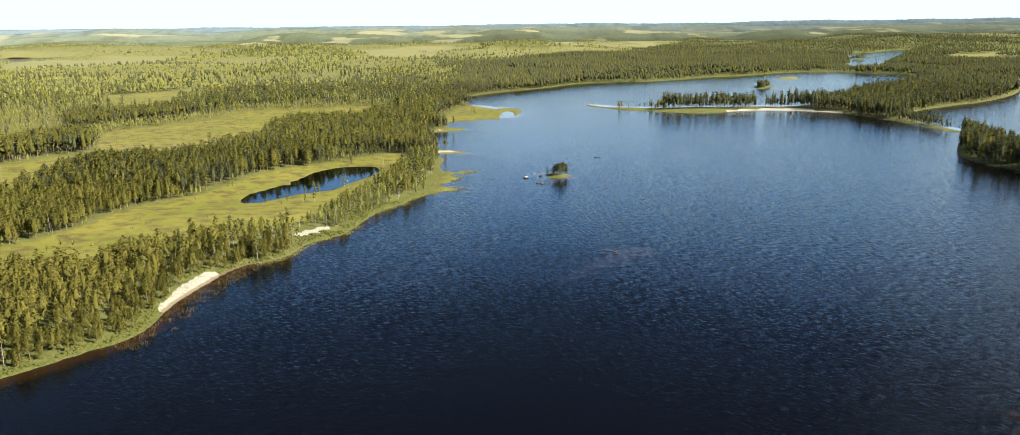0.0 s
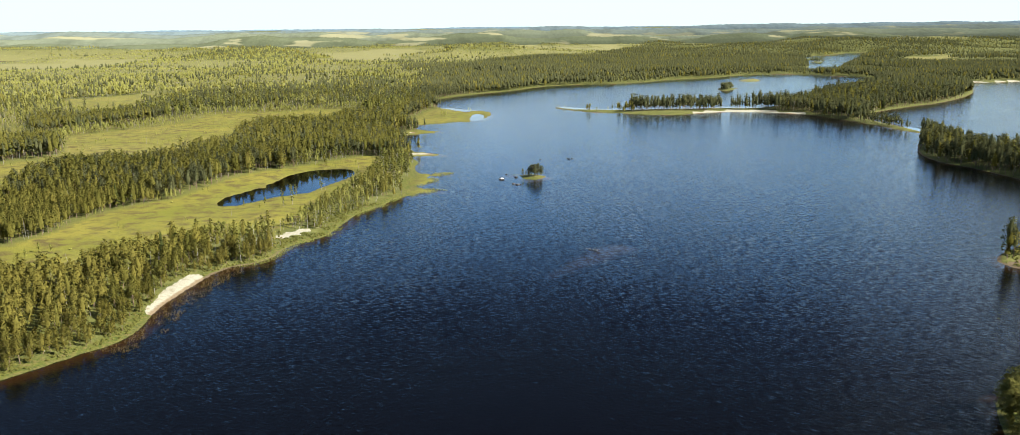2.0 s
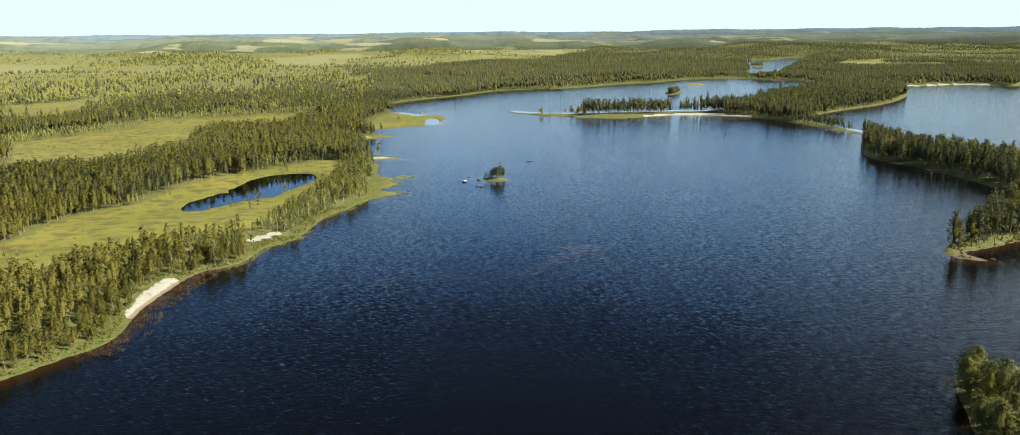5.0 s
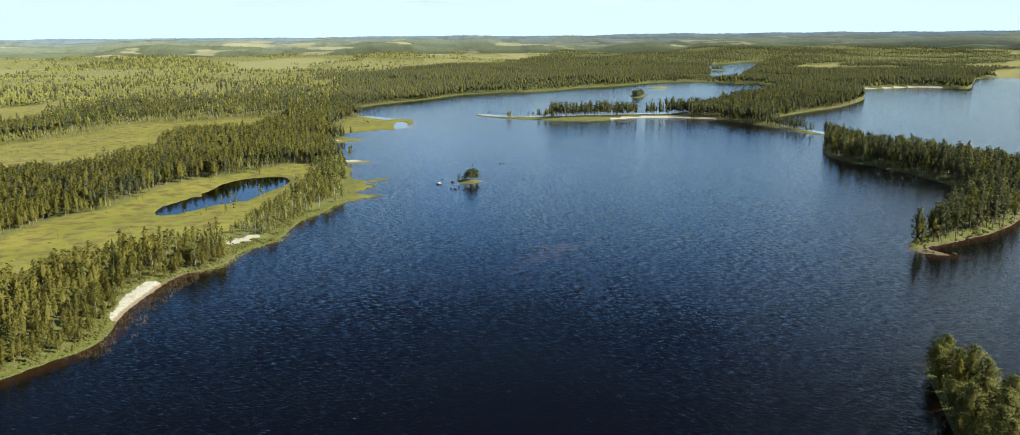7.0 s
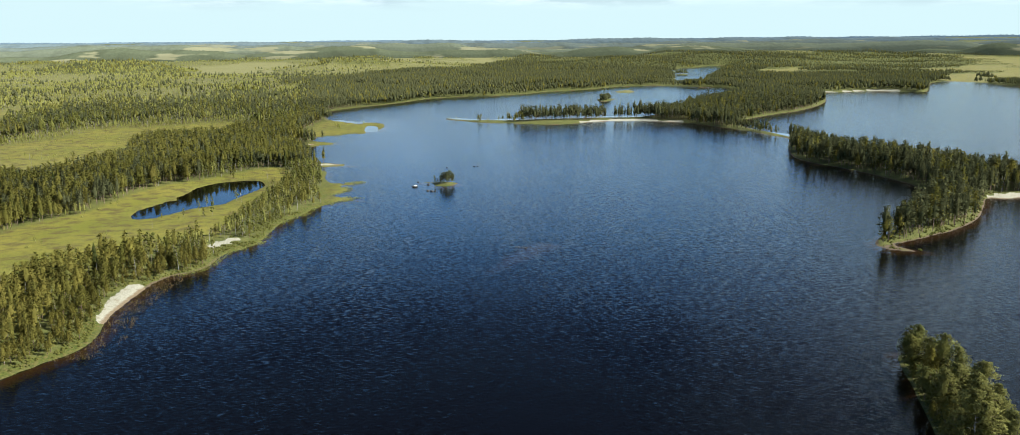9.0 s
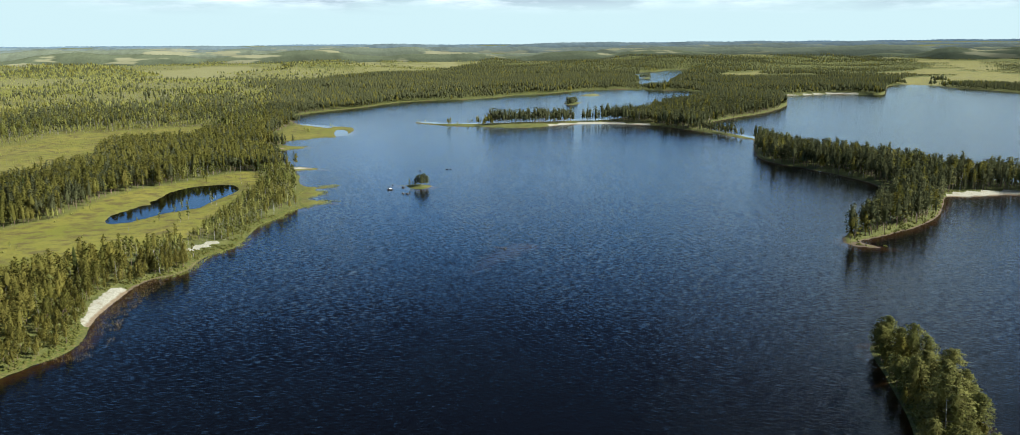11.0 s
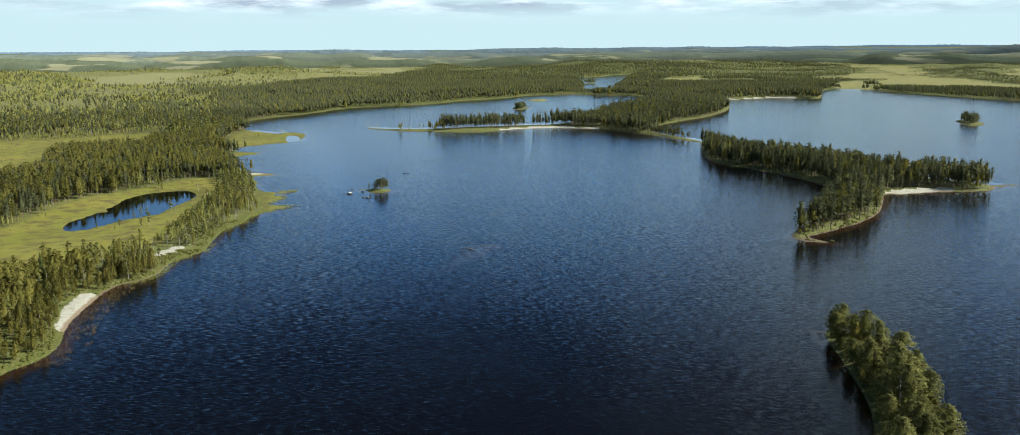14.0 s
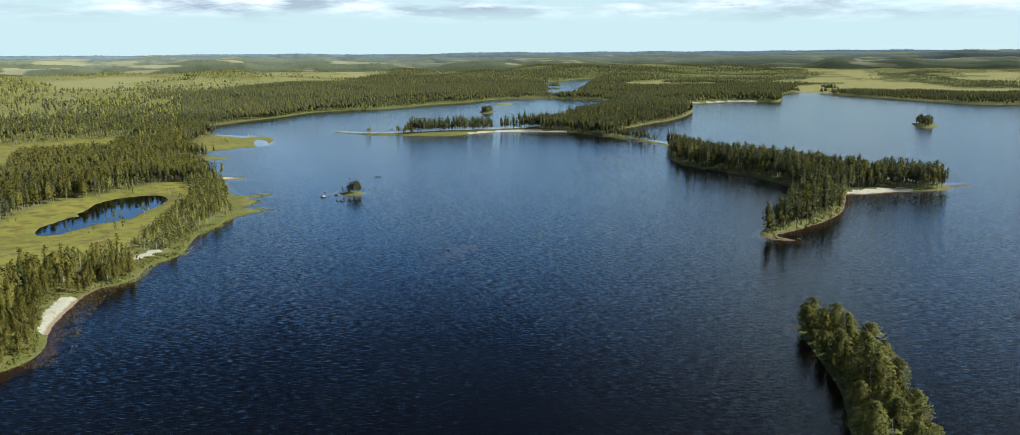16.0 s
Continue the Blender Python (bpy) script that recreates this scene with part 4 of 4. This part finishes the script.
def scatter():
    """Places of all trees: kind, height scale, turn and fineness, by the land cover."""
    rng = np.random.default_rng(11)
    xs, ys, rs = [], [], []
    r = 60.0
    lo, hi = np.radians(-38), np.radians(59)
    while r < 3640:
        step = 3.8 if r < 560 else 4.1 if r < 1100 else 4.6 if r < 1500 else 6.1 if r < 2400 else 9.4
        n = int((hi - lo) * r / step)
        a = lo + (hi - lo) * (np.arange(n) + rng.uniform(-0.42, 0.42, n) + 0.5) / n
        q = r + rng.uniform(-0.45, 0.45, n) * step
        xs.append(HERE[0] + q * np.sin(a))
        ys.append(HERE[1] + q * np.cos(a))
        rs.append(q)
        r += step
    x, y, r = np.concatenate(xs), np.concatenate(ys), np.concatenate(rs)
    off = np.ones(len(x), bool)
    for p in ISLANDS[:5]:
        off &= ~inside(p, x, y)
    x, y, r = [x[off]], [y[off]], [r[off]]
    for p, step in zip(ISLANDS[:5], (4.0, 2.8, 5.0, 5.6, 9.0)):
        gx, gy = np.meshgrid(np.arange(p[:, 0].min(), p[:, 0].max(), step), np.arange(p[:, 1].min(), p[:, 1].max(), step))
        gx, gy = gx.ravel() + rng.uniform(-0.4, 0.4, gx.size) * step, gy.ravel() + rng.uniform(-0.4, 0.4, gx.size) * step
        ok = inside(p, gx, gy)
        x.append(gx[ok]), y.append(gy[ok]), r.append(np.hypot(gx[ok] - HERE[0], gy[ok] - HERE[1]))
    x, y, r = np.concatenate(x), np.concatenate(y), np.concatenate(r)
    z, d, bog, sand, reedy, scale = land(x, y)
    u = rng.random(len(x))
    clear = 0.8 + 2.2 * blur_noise(x, y, 14, 21) + np.where((x < -100) & (y < 300), 2.0, 0)
    keep_out = np.hypot(x - 30, y - 562) < 30
    island = (np.abs(x - 105) < 60) & (y < 215) | (np.hypot(x - 848, y - 834) < 60) | (np.hypot(x - 392, y - 1326) < 60)
    clear = np.where(island, np.where(y < 215, 0.5, 1.0), clear)
    clear = np.where((x > 385) & (x < 430) & (y > 752) & (y < 875), 1.2, clear)
    keep = (d > np.where(np.hypot(x - 848, y - 834) < 60, 7.0, np.where(np.hypot(x - 400, y - 1330) < 70, 6.0, clear))) & (sand < 0.3) & ~keep_out
    for spit in BARE:
        keep &= ~inside(spit, x, y) | (u < 0.06) & (np.hypot(x + 25, y - 985) < 32)
    thin = blur_noise(x, y, 22, 22)
    p = np.where(bog < 0.3, 0.66 + 0.5 * thin, np.where(bog < 0.8, np.where(r < 1000, 0.46, 0.72) * (0.3 + 1.3 * thin), np.where(r < 1500, 0.06 * (thin > 0.35), 0.008)))
    p = np.where(island, 0.95, p)
    cape_row = (x > 90) & (x < 352) & (y > 940) & (y < 1080)
    p = np.where(cape_row, np.where(x < 112, 0.5, np.where(x < 130, 0.0, np.where(x < 168, 0.16, np.where(x < 183, 0.45, np.where(x < 294, 0.85, np.where(x < 304, 0.1, np.where(x < 342, 0.38, 0.85))))))), p)
    p = np.where(cape_row & (x > 170) & (x < 350) & (y < 986), 0.0, p)
    fringe = (x > -140) & (x < -20) & (d < 45) & (y > 378) & (y < 660)
    p = np.where(fringe & (bog < 0.8), 0.95 * (d > 5), p)
    bridge = (x > 385) & (x < 430) & (y > 752) & (y < 875)
    p = np.where(bridge, np.where(y < 800, 0.4, 0.95), p)
    p = np.where(np.hypot(x + 93, y - 403) < 14, 0, p)
    keep &= u < p
    x, y, z, r, d, bog, scale, fringe, bridge = (q[keep] for q in (x, y, z, r, d, bog, scale, fringe, bridge))
    n = len(x)
    u, w = rng.random(n), rng.random(n)
    stand = blur_noise(x, y, 45, 23)
    kind = np.where(u < 0.91 - 0.08 * (stand > 0.75), 0, np.where(u < 0.922, 1, np.where(u < 0.965, 2, 3)))
    kind = np.where((kind == 0) & (tiny(x, y) < 0.22), 6, kind)
    small = (np.hypot(x - 30, y - 562) < 30) | (np.hypot(x - 392, y - 1326) < 60) | ((x < 183) & (x > 90) & (y > 900) & (y < 1090))
    isle = (x > 60) & (x < 145) & (y > 85) & (y < 205) | (np.hypot(x - 848, y - 834) < 60) | small
    kind = np.where(isle, np.where(u < 0.36, 8, np.where(u < 0.55, 0, np.where(u < 0.86, 6, np.where(u < 0.92, 2, 3)))), kind)
    kind = np.where(small & (kind == 8) & (y > 600), 6, np.where(small & (y < 600) & (kind == 6), 8, kind))
    bogk = np.where(u < 0.74, 4, np.where(u < 0.90, 3, np.where(u < 0.94, 2, 0)))
    openk = np.where(u < 0.5, 5, np.where(u < 0.95, 4, 3))
    kind = np.where((bog < 0.3) & (bog > 0.05) & (r > 1200) & (w < 0.7), 4, kind)
    kind = np.where(bog < 0.3, kind, np.where(bog < 0.8, bogk, openk))
    elder = (x > -420) & (x < -20) & (y > 500) & (y < 1250) | (x > 100) & (x < 700) & (y > 330) & (y < 1500)
    # old stands, and ever more trees with distance, take the haze-greyed needles
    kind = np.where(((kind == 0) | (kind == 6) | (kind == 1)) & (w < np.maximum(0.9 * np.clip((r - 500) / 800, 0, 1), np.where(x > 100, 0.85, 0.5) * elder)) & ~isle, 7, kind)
    kind = np.where((np.hypot(x - 848, y - 834) < 60) | (np.hypot(x - 400, y - 1330) < 70), 9, kind)
    belt = (x < -90) & (y > 1000) & (r < 1900) & (bog < 0.3)
    kind = np.where(belt, np.where(tiny(x, y) < 0.22, 3, np.where(tiny(y, x) < 0.30, 2, np.where(tiny(y + 1, x) < 0.5, 4, kind))), kind)
    kind = np.where(fringe, np.where(u < 0.45, 2, np.where(u < 0.7, 4, np.where(u < 0.85, 0, 3))), kind)
    size = 0.58 + 0.46 * w ** 0.7 + 0.26 * (blur_noise(x, y, 70, 24) - 0.5)
    size = np.where(kind == 4, size * np.where(bog > 0.8, 0.28, np.where(bog < 0.3, 0.8, 0.30 + 0.36 * blur_noise(x, y, 120, 27))), size)
    size = np.where((kind == 0) & (bog >= 0.3), size * 0.7, size)
    size = np.where(fringe, size * 0.78, size) * np.maximum(scale, 0.55)
    young = (x < -95) & (y < 385)
    kind = np.where(young & (kind == 0) & (tiny(y, x) < 0.65), 6, kind)
    size = np.where(young, size * (0.74 + 0.30 * tiny(x, y) * tiny(y + 3, x)) + 0.10, np.where(elder & ~isle, size * 1.15, size))
    cape = (x > 100) & (x < 700) & (y > 330) & (y < 1500)
    size = np.where(cape, size * (0.85 + 0.36 * tiny(y + 7, x)), size)
    kind = np.where((x > 183) & (x < 352) & (y > 940) & (y < 1040), 7, kind)
    edge = (d < 8) & (kind == 0) & (bog < 0.3)
    kind = np.where(edge, 6, kind)
    size = np.where(edge, size * 0.82, size)
    size = np.where(small, size * np.where(np.hypot(x - 30, y - 562) < 30, 0.50, np.where(y < 1100, np.where(x < 113, 0.40, np.where(x < 168, 0.58, 0.78)), 0.66)), size)
    size = np.where(isle, size * (0.78 + 0.42 * tiny(y, x)) * (0.92 + 0.16 * np.clip(d / 7, 0, 1)), size)
    size = np.where(np.hypot(x - 848, y - 834) < 60, size * 0.9, size)
    size = np.where((x > 640) & (x < 900) & (y > 1690) & (y < 1950), size * 0.55, size)
    size = np.where(r > 1500, size * (0.70 + 0.55 * blur_noise(x, y, 140, 29)), size)
    size = np.where((kind == 3) & (bog >= 0.3), size * 0.75, size) * np.where(bridge, np.where(y < 800, 0.45, 0.6), 1.0)
    size = np.where((x > 1450) & (y > 1250) & (y < 2700), size * 0.6, size)
    level = np.where(r < 330, 2, np.where(r < np.where(x > 150, 800, 680), 2, np.where(r < 1350, 1, np.where(r < np.where(kind == 4, 2250, 1900), 0, -1))))
    level = np.where(isle & (r < 1400), 2, level)
    turn, tint = rng.uniform(0, 2 * np.pi, n), rng.random(n)
    # the few trees of the islet, one by one: place, height scale, kind
    islet = np.array([(25.8, 562.5, 0.55, 2), (27.6, 564.0, 0.46, 2), (29.8, 561.0, 0.50, 9), (31.6, 563.4, 0.62, 9), (33.6, 560.4, 0.68, 9), (35.8, 562.6, 0.72, 9), (38.0, 564.4, 0.56, 9), (34.4, 566.4, 0.50, 9)])
    at = land(islet[:, 0], islet[:, 1])
    m = len(islet)
    grow = lambda a, b: np.concatenate([a, b])
    return (grow(x, islet[:, 0]), grow(y, islet[:, 1]), grow(z, at[0]), grow(r, np.full(m, 580.0)), grow(d, at[1]), grow(kind, islet[:, 3].astype(int)),
            grow(size, islet[:, 2]), grow(level, np.full(m, 2)), grow(turn, np.arange(m) * 1.3), grow(tint, (np.arange(m) * 0.37) % 1.0))


def plant():
    x, y, z, r, d, kind, size, level, turn, tint = scatter()
    # The trees that the camera passes nearest stand as things of their own: the near island, the islet and the front of the shore wood.
    near_isle = (x > 60) & (x < 145) & (y > 85) & (y < 205)
    islet = np.hypot(x - 30, y - 562) < 30
    front = (x < -100) & (x > -190) & (y > 215) & (y < 385) & (d < 19)
    own = near_isle | islet | front
    protos = {}
    words = {"pine": ("pine_tree", "Scots pine with bare reddish trunk and clumped needle crown", "pine tree"),
             "spruce": ("spruce_tree", "narrow dark green spruce with drooping branches", "spruce tree"),
             "birch": ("birch_tree", "slim birch with pale trunk and light green leaves", "birch tree"),
             "snag": ("dead_tree", "dead grey pine with bare broken branches", "dead tree"),
             "bogpine": ("pine_tree", "small stunted pine with yellowish needles", "pine tree"),
             "hazed_old": ("pine_tree", "pine with grey-green needles on a small island", "pine tree"),
             "broad": ("pine_tree", "old wide pine with rounded olive crown on an islet", "pine tree"),
             "grove": ("pine_tree", "wide dark green pine with rounded crown on an islet", "pine tree"),
             "lush": ("pine_tree", "full-crowned pine with olive green needles on a low shore", "pine tree"),
             "shrub": ("shrub", "low yellowish shrub on the bog", "shrub")}
    for i in np.nonzero(own)[0]:
        k, v = KINDS[kind[i]], int(tint[i] * VARIANTS)
        place = Matrix.Translation((x[i], y[i], z[i])) @ Matrix.Rotation(turn[i], 4, "Z") @ Matrix.Scale(float(size[i]), 4)
        if (k, v) in protos:
            copy_thing(protos[k, v], place)
            continue
        make, bark, leaf = LOOKS[k]
        vv, ff, mm, nn = make(100 + v, 3)
        name, label, cat = words[k]
        ob = tagged(new(name), label, cat, group="trees of the shores and islets")
        for idx, pname, mat in ((0, "trunk", bark), (1, "crown", leaf)):
            sel = ff[mm == idx]
            if len(sel):
                used, inv = np.unique(sel, return_inverse=True)
                part(pname, mesh_from(pname, vv[used], inv.reshape(-1, 3), [mat], flat=False, normals=nn[used]), ob)
        ob.matrix_basis = place
        protos[k, v] = ob
    rest = ~own
    # old dark stands behind the pond, round the lake and on the headland; younger, lighter ones towards the bogs
    old = ((x > -420) & (x < -20) & (y > 560) & (y < 1250) | (x > 100) & (x < 700) & (y > 330) & (y < 1500)).astype(float)
    total = 0
    groups = {"shore_forest": (r < 760), "lake_forest": (r >= 760) & (r < 1500), "far_forest": (r >= 1500) & (r < 2600), "skyline_forest": r >= 2600}
    tell = {"shore_forest": "pine forest with spruce and birch behind the lake shore", "lake_forest": "dark pine and spruce forest along the lake",
            "far_forest": "distant forest of pine and stunted bog pines", "skyline_forest": "far wooded country rising to the skyline"}
    for gname, where in groups.items():
        V, F, M, T, N, base = [], [], [], [], [], 0
        mats, slot = [], {}
        for ki, k in enumerate(KINDS):
            make, bark, leaf = LOOKS[k]
            for mat in (bark, leaf):
                if mat.name not in slot:
                    slot[mat.name] = len(mats)
                    mats.append(mat)
            for lv in range(-1, 3):
                for v in range(VARIANTS):
                    sel = np.nonzero(rest & where & (kind == ki) & (level == lv) & ((tint * VARIANTS).astype(int) == v))[0]
                    if not len(sel):
                        continue
                    vv, ff, mm, nn = make(100 + v, lv)
                    c, s = np.cos(turn[sel])[:, None], np.sin(turn[sel])[:, None]
                    sx, sz = size[sel][:, None] * (1.0 if lv > 0 else 1.12 if lv == 0 else 1.5), size[sel][:, None] * (1.0 if lv >= 0 else 0.9)
                    px = (vv[None, :, 0] * c - vv[None, :, 1] * s) * sx + x[sel][:, None]
                    py = (vv[None, :, 0] * s + vv[None, :, 1] * c) * sx + y[sel][:, None]
                    pz = vv[None, :, 2] * sz + z[sel][:, None]
                    V.append(np.stack([px, py, pz], -1).reshape(-1, 3))
                    N.append(np.stack([nn[None, :, 0] * c - nn[None, :, 1] * s, nn[None, :, 0] * s + nn[None, :, 1] * c, nn[None, :, 2] + 0 * c], -1).reshape(-1, 3))
                    F.append((ff[None] + (np.arange(len(sel)) * len(vv))[:, None, None]).reshape(-1, 3) + base)
                    M.append(np.tile(np.where(mm == 0, slot[bark.name], slot[leaf.name]), len(sel)))
                    T.append(np.repeat(2.0 + (0.5 + (((tint[sel] * 7.31) % 1.0) - 0.5) * np.where(r[sel] > 1300, 0.5, 1.0)) * (1 - 0.35 * old[sel]) + 0.25 * (1 - old[sel]), len(vv)))
                    base += len(sel) * len(vv)
        if V:
            me = mesh_from(gname, np.concatenate(V), np.concatenate(F), mats, np.concatenate(M), flat=False, attrs=(("tint", np.concatenate(T)),), normals=np.concatenate(N))
            tagged(new(gname, me), tell[gname], "forest", kind="stuff")
            total += sum(len(q) for q in F)
    print("TREES", len(x), "own", int(own.sum()), "triangles", total, [int((level == q).sum()) for q in range(-1, 3)])


plant()


# ------------------------------------------------------------------ boulders, reeds and sedge
def boulder(x, y, size, seed, wide=1.3, label="rounded grey boulder standing out of the lake"):
    """A rounded granite boulder, part under water."""
    rng = np.random.default_rng(seed)
    bm = bmesh.new()
    bmesh.ops.create_icosphere(bm, subdivisions=3, radius=1.0)
    for v in bm.verts:
        q = v.co
        k = 0.8 + 0.35 * noise.noise(q * 1.3 + Vector((seed * 3.1, 0, 0))) + 0.12 * noise.noise(q * 3.7)
        v.co = Vector((q.x * k * wide, q.y * k, q.z * k * 0.62)) * size
    me = bpy.data.meshes.new("boulder")
    bm.to_mesh(me)
    me.materials.append(ROCK)
    ob = tagged(new("boulder", me), label, "rock", group="boulders in the lake")
    ob.matrix_basis = pose(x, y, 0.12 * size, 0, 0, float(rng.uniform(0, 360)))
    if size > 1.5:
        cap = bmesh.new()
        cap.from_mesh(me)
        bmesh.ops.delete(cap, geom=[f for f in cap.faces if f.calc_center_median().z < 0.30 * size or f.normal.z < 0.35], context="FACES")
        for v in cap.verts:
            v.co = v.co * 1.015 + Vector((0, 0, 0.02))
        top = bpy.data.meshes.new("pale_crust")
        cap.to_mesh(top)
        top.materials.append(CRUST)
        part("pale_crust", top, ob, "white crust on the top of the rock")


for q, (bx, by, bs) in enumerate([(11, 556, 1.7), (9.6, 557, 1.0), (18, 538.5, 1.1), (20.5, 535.5, 1.2), (22.5, 536, 0.6), (21, 563, 1.2), (15, 576, 0.8), (44, 640, 0.8), (66, 641, 1.0), (69, 641.5, 0.8), (44.4, 368.8, 0.65), (46.1, 368.1, 0.55), (43.2, 369.8, 0.4), (47.2, 366.0, 0.75), (48.4, 367.8, 0.45)]):
    boulder(bx, by, bs, q + 1)


def blades(name, places, tall, thin, mat, label, seed):
    """Upright stems as thin three-sided blades, in one mesh."""
    rng = np.random.default_rng(seed)
    n = len(places)
    h = tall * rng.uniform(0.6, 1.25, n)
    a = rng.uniform(0, 2 * np.pi, n)
    w = thin * rng.uniform(0.7, 1.3, n)
    lean = rng.normal(0, 0.16, (n, 2)) * h[:, None]
    base = np.concatenate([places, np.full((n, 1), -0.3)], 1)
    side = np.stack([np.cos(a) * w, np.sin(a) * w, 0 * a], 1)
    top = base + np.stack([lean[:, 0], lean[:, 1], h + 0.3], 1)
    v = np.stack([base - side, base + side, top], 1).reshape(-1, 3)
    me = mesh_from(name, v, np.arange(n * 3).reshape(-1, 3), [mat])
    tagged(new(name, me), label, "reeds", kind="stuff")


def reed_places(count, x0, x1, y0, y1, near, far, seed, clumps=6.0):
    rng = np.random.default_rng(seed)
    x, y = rng.uniform(x0, x1, count), rng.uniform(y0, y1, count)
    d = shore_distance(x, y)
    ok = (d < near) & (d > far) & (blur_noise(x, y, clumps, seed) > 0.38)
    return np.stack([x[ok], y[ok]], 1)


sedge = reed_places(110000, -118, -20, 352, 600, 2.2, -2.8, 52, 7.0)
sedge = sedge[~((sedge[:, 0] < -86) & (sedge[:, 1] > 470))]
blades("brown_reeds", reed_places(15000, -142, -92, 254, 352, -0.3, -10.5, 51, 3.0), 1.2, 0.03, REED, "sparse brown reeds in the shallows by the beach", 1)
blades("green_sedge", sedge, 0.7, 0.07, SEDGE, "yellow-green sedge growing along the wet shore", 2)


def undergrowth():
    """Low bushes and grass tufts on the open strip between the wood and the water."""
    rng = np.random.default_rng(77)
    x, y = rng.uniform(-260, -60, 34000), rng.uniform(205, 480, 34000)
    x, y = np.concatenate([x, rng.uniform(65, 145, 5000), rng.uniform(205, 380, 9000)]), np.concatenate([y, rng.uniform(85, 206, 5000), rng.uniform(310, 440, 9000)])
    z, d, bog, sand, _, _ = land(x, y)
    ok = (d > np.where(x > 60, 0.7, 1.6)) & (d < 16) & (sand < 0.2) & (bog < 0.8) & (blur_noise(x, y, 5, 78) > 0.35)
    x, y, z = x[ok], y[ok], z[ok]
    s = Shape()
    for a, b, c in zip(x, y, z):
        h = rng.uniform(0.25, 0.8)
        s.clump(rng, np.array([a, b, c + 0.25 * h]), h, 0, 0.7)
        s.leaves(rng, np.array([a, b, c + 0.4 * h]), 0.5 * h, 0.3, 3, 0)
    v, f, _, nor = s.done()
    me = mesh_from("undergrowth", v, f, [BIRCH], flat=False, normals=nor, attrs=(("tint", np.repeat(rng.random(len(x)), len(v) // len(x))),))
    tagged(new("undergrowth", me), "low green bushes between the wood and the water", "bushes", kind="stuff")


undergrowth()


# ------------------------------------------------------------------ a hamlet on the far slope
PAINT = make_plain("white_boards", (0.30, 0.29, 0.27), (0.42, 0.41, 0.38), 1.5, 0.8, 0.1)
ROOF = make_plain("grey_roofing", (0.16, 0.15, 0.15), (0.24, 0.23, 0.22), 1.0, 0.8, 0.2)


def cottage(x, y, turn):
    """A small gabled wooden house."""
    z = float(land(np.array([x]), np.array([y]))[0][0])
    ob = tagged(new("cottage"), "small white wooden cottage with a grey gabled roof", "house", group="far hamlet")
    w, l, h, r = 4.0, 6.0, 4.2, 3.0
    v = np.array([(-w, -l, -2), (w, -l, -2), (w, l, -2), (-w, l, -2), (-w, -l, h), (w, -l, h), (w, l, h), (-w, l, h), (0, -l, h + r), (0, l, h + r)], float)
    f = np.array([(0, 1, 5), (0, 5, 4), (1, 2, 6), (1, 6, 5), (2, 3, 7), (2, 7, 6), (3, 0, 4), (3, 4, 7), (4, 5, 8), (6, 7, 9)])
    part("wall", mesh_from("wall", v, f, [PAINT]), ob)
    o, t = 0.6, 0.25
    rv, rf = [], []
    for side in (-1, 1):
        k = len(rv)
        a, b = (side * (w + o), h - o * r / w), (0.0, h + r + 0.02)
        rv += [(a[0], -l - o, a[1]), (b[0], -l - o, b[1]), (b[0], l + o, b[1]), (a[0], l + o, a[1])]
        rv += [(a[0], -l - o, a[1] + t), (b[0], -l - o, b[1] + t), (b[0], l + o, b[1] + t), (a[0], l + o, a[1] + t)]
        rf += [(k, k + 1, k + 2, k + 3), (k + 4, k + 5, k + 6, k + 7), (k, k + 1, k + 5, k + 4), (k + 2, k + 3, k + 7, k + 6), (k, k + 3, k + 7, k + 4), (k + 1, k + 2, k + 6, k + 5)]
    part("roof", mesh_from("roof", np.array(rv), np.array(rf), [ROOF]), ob)
    ob.matrix_basis = pose(x, y, z, 0, 0, turn)


for hx, hy, ht in ((-2230, 3560, 20), (-2190, 3600, 75), (-2120, 3640, 40), (-1900, 3760, 10), (-1640, 3880, 60), (-1600, 3900, 25)):
    cottage(hx, hy, ht)
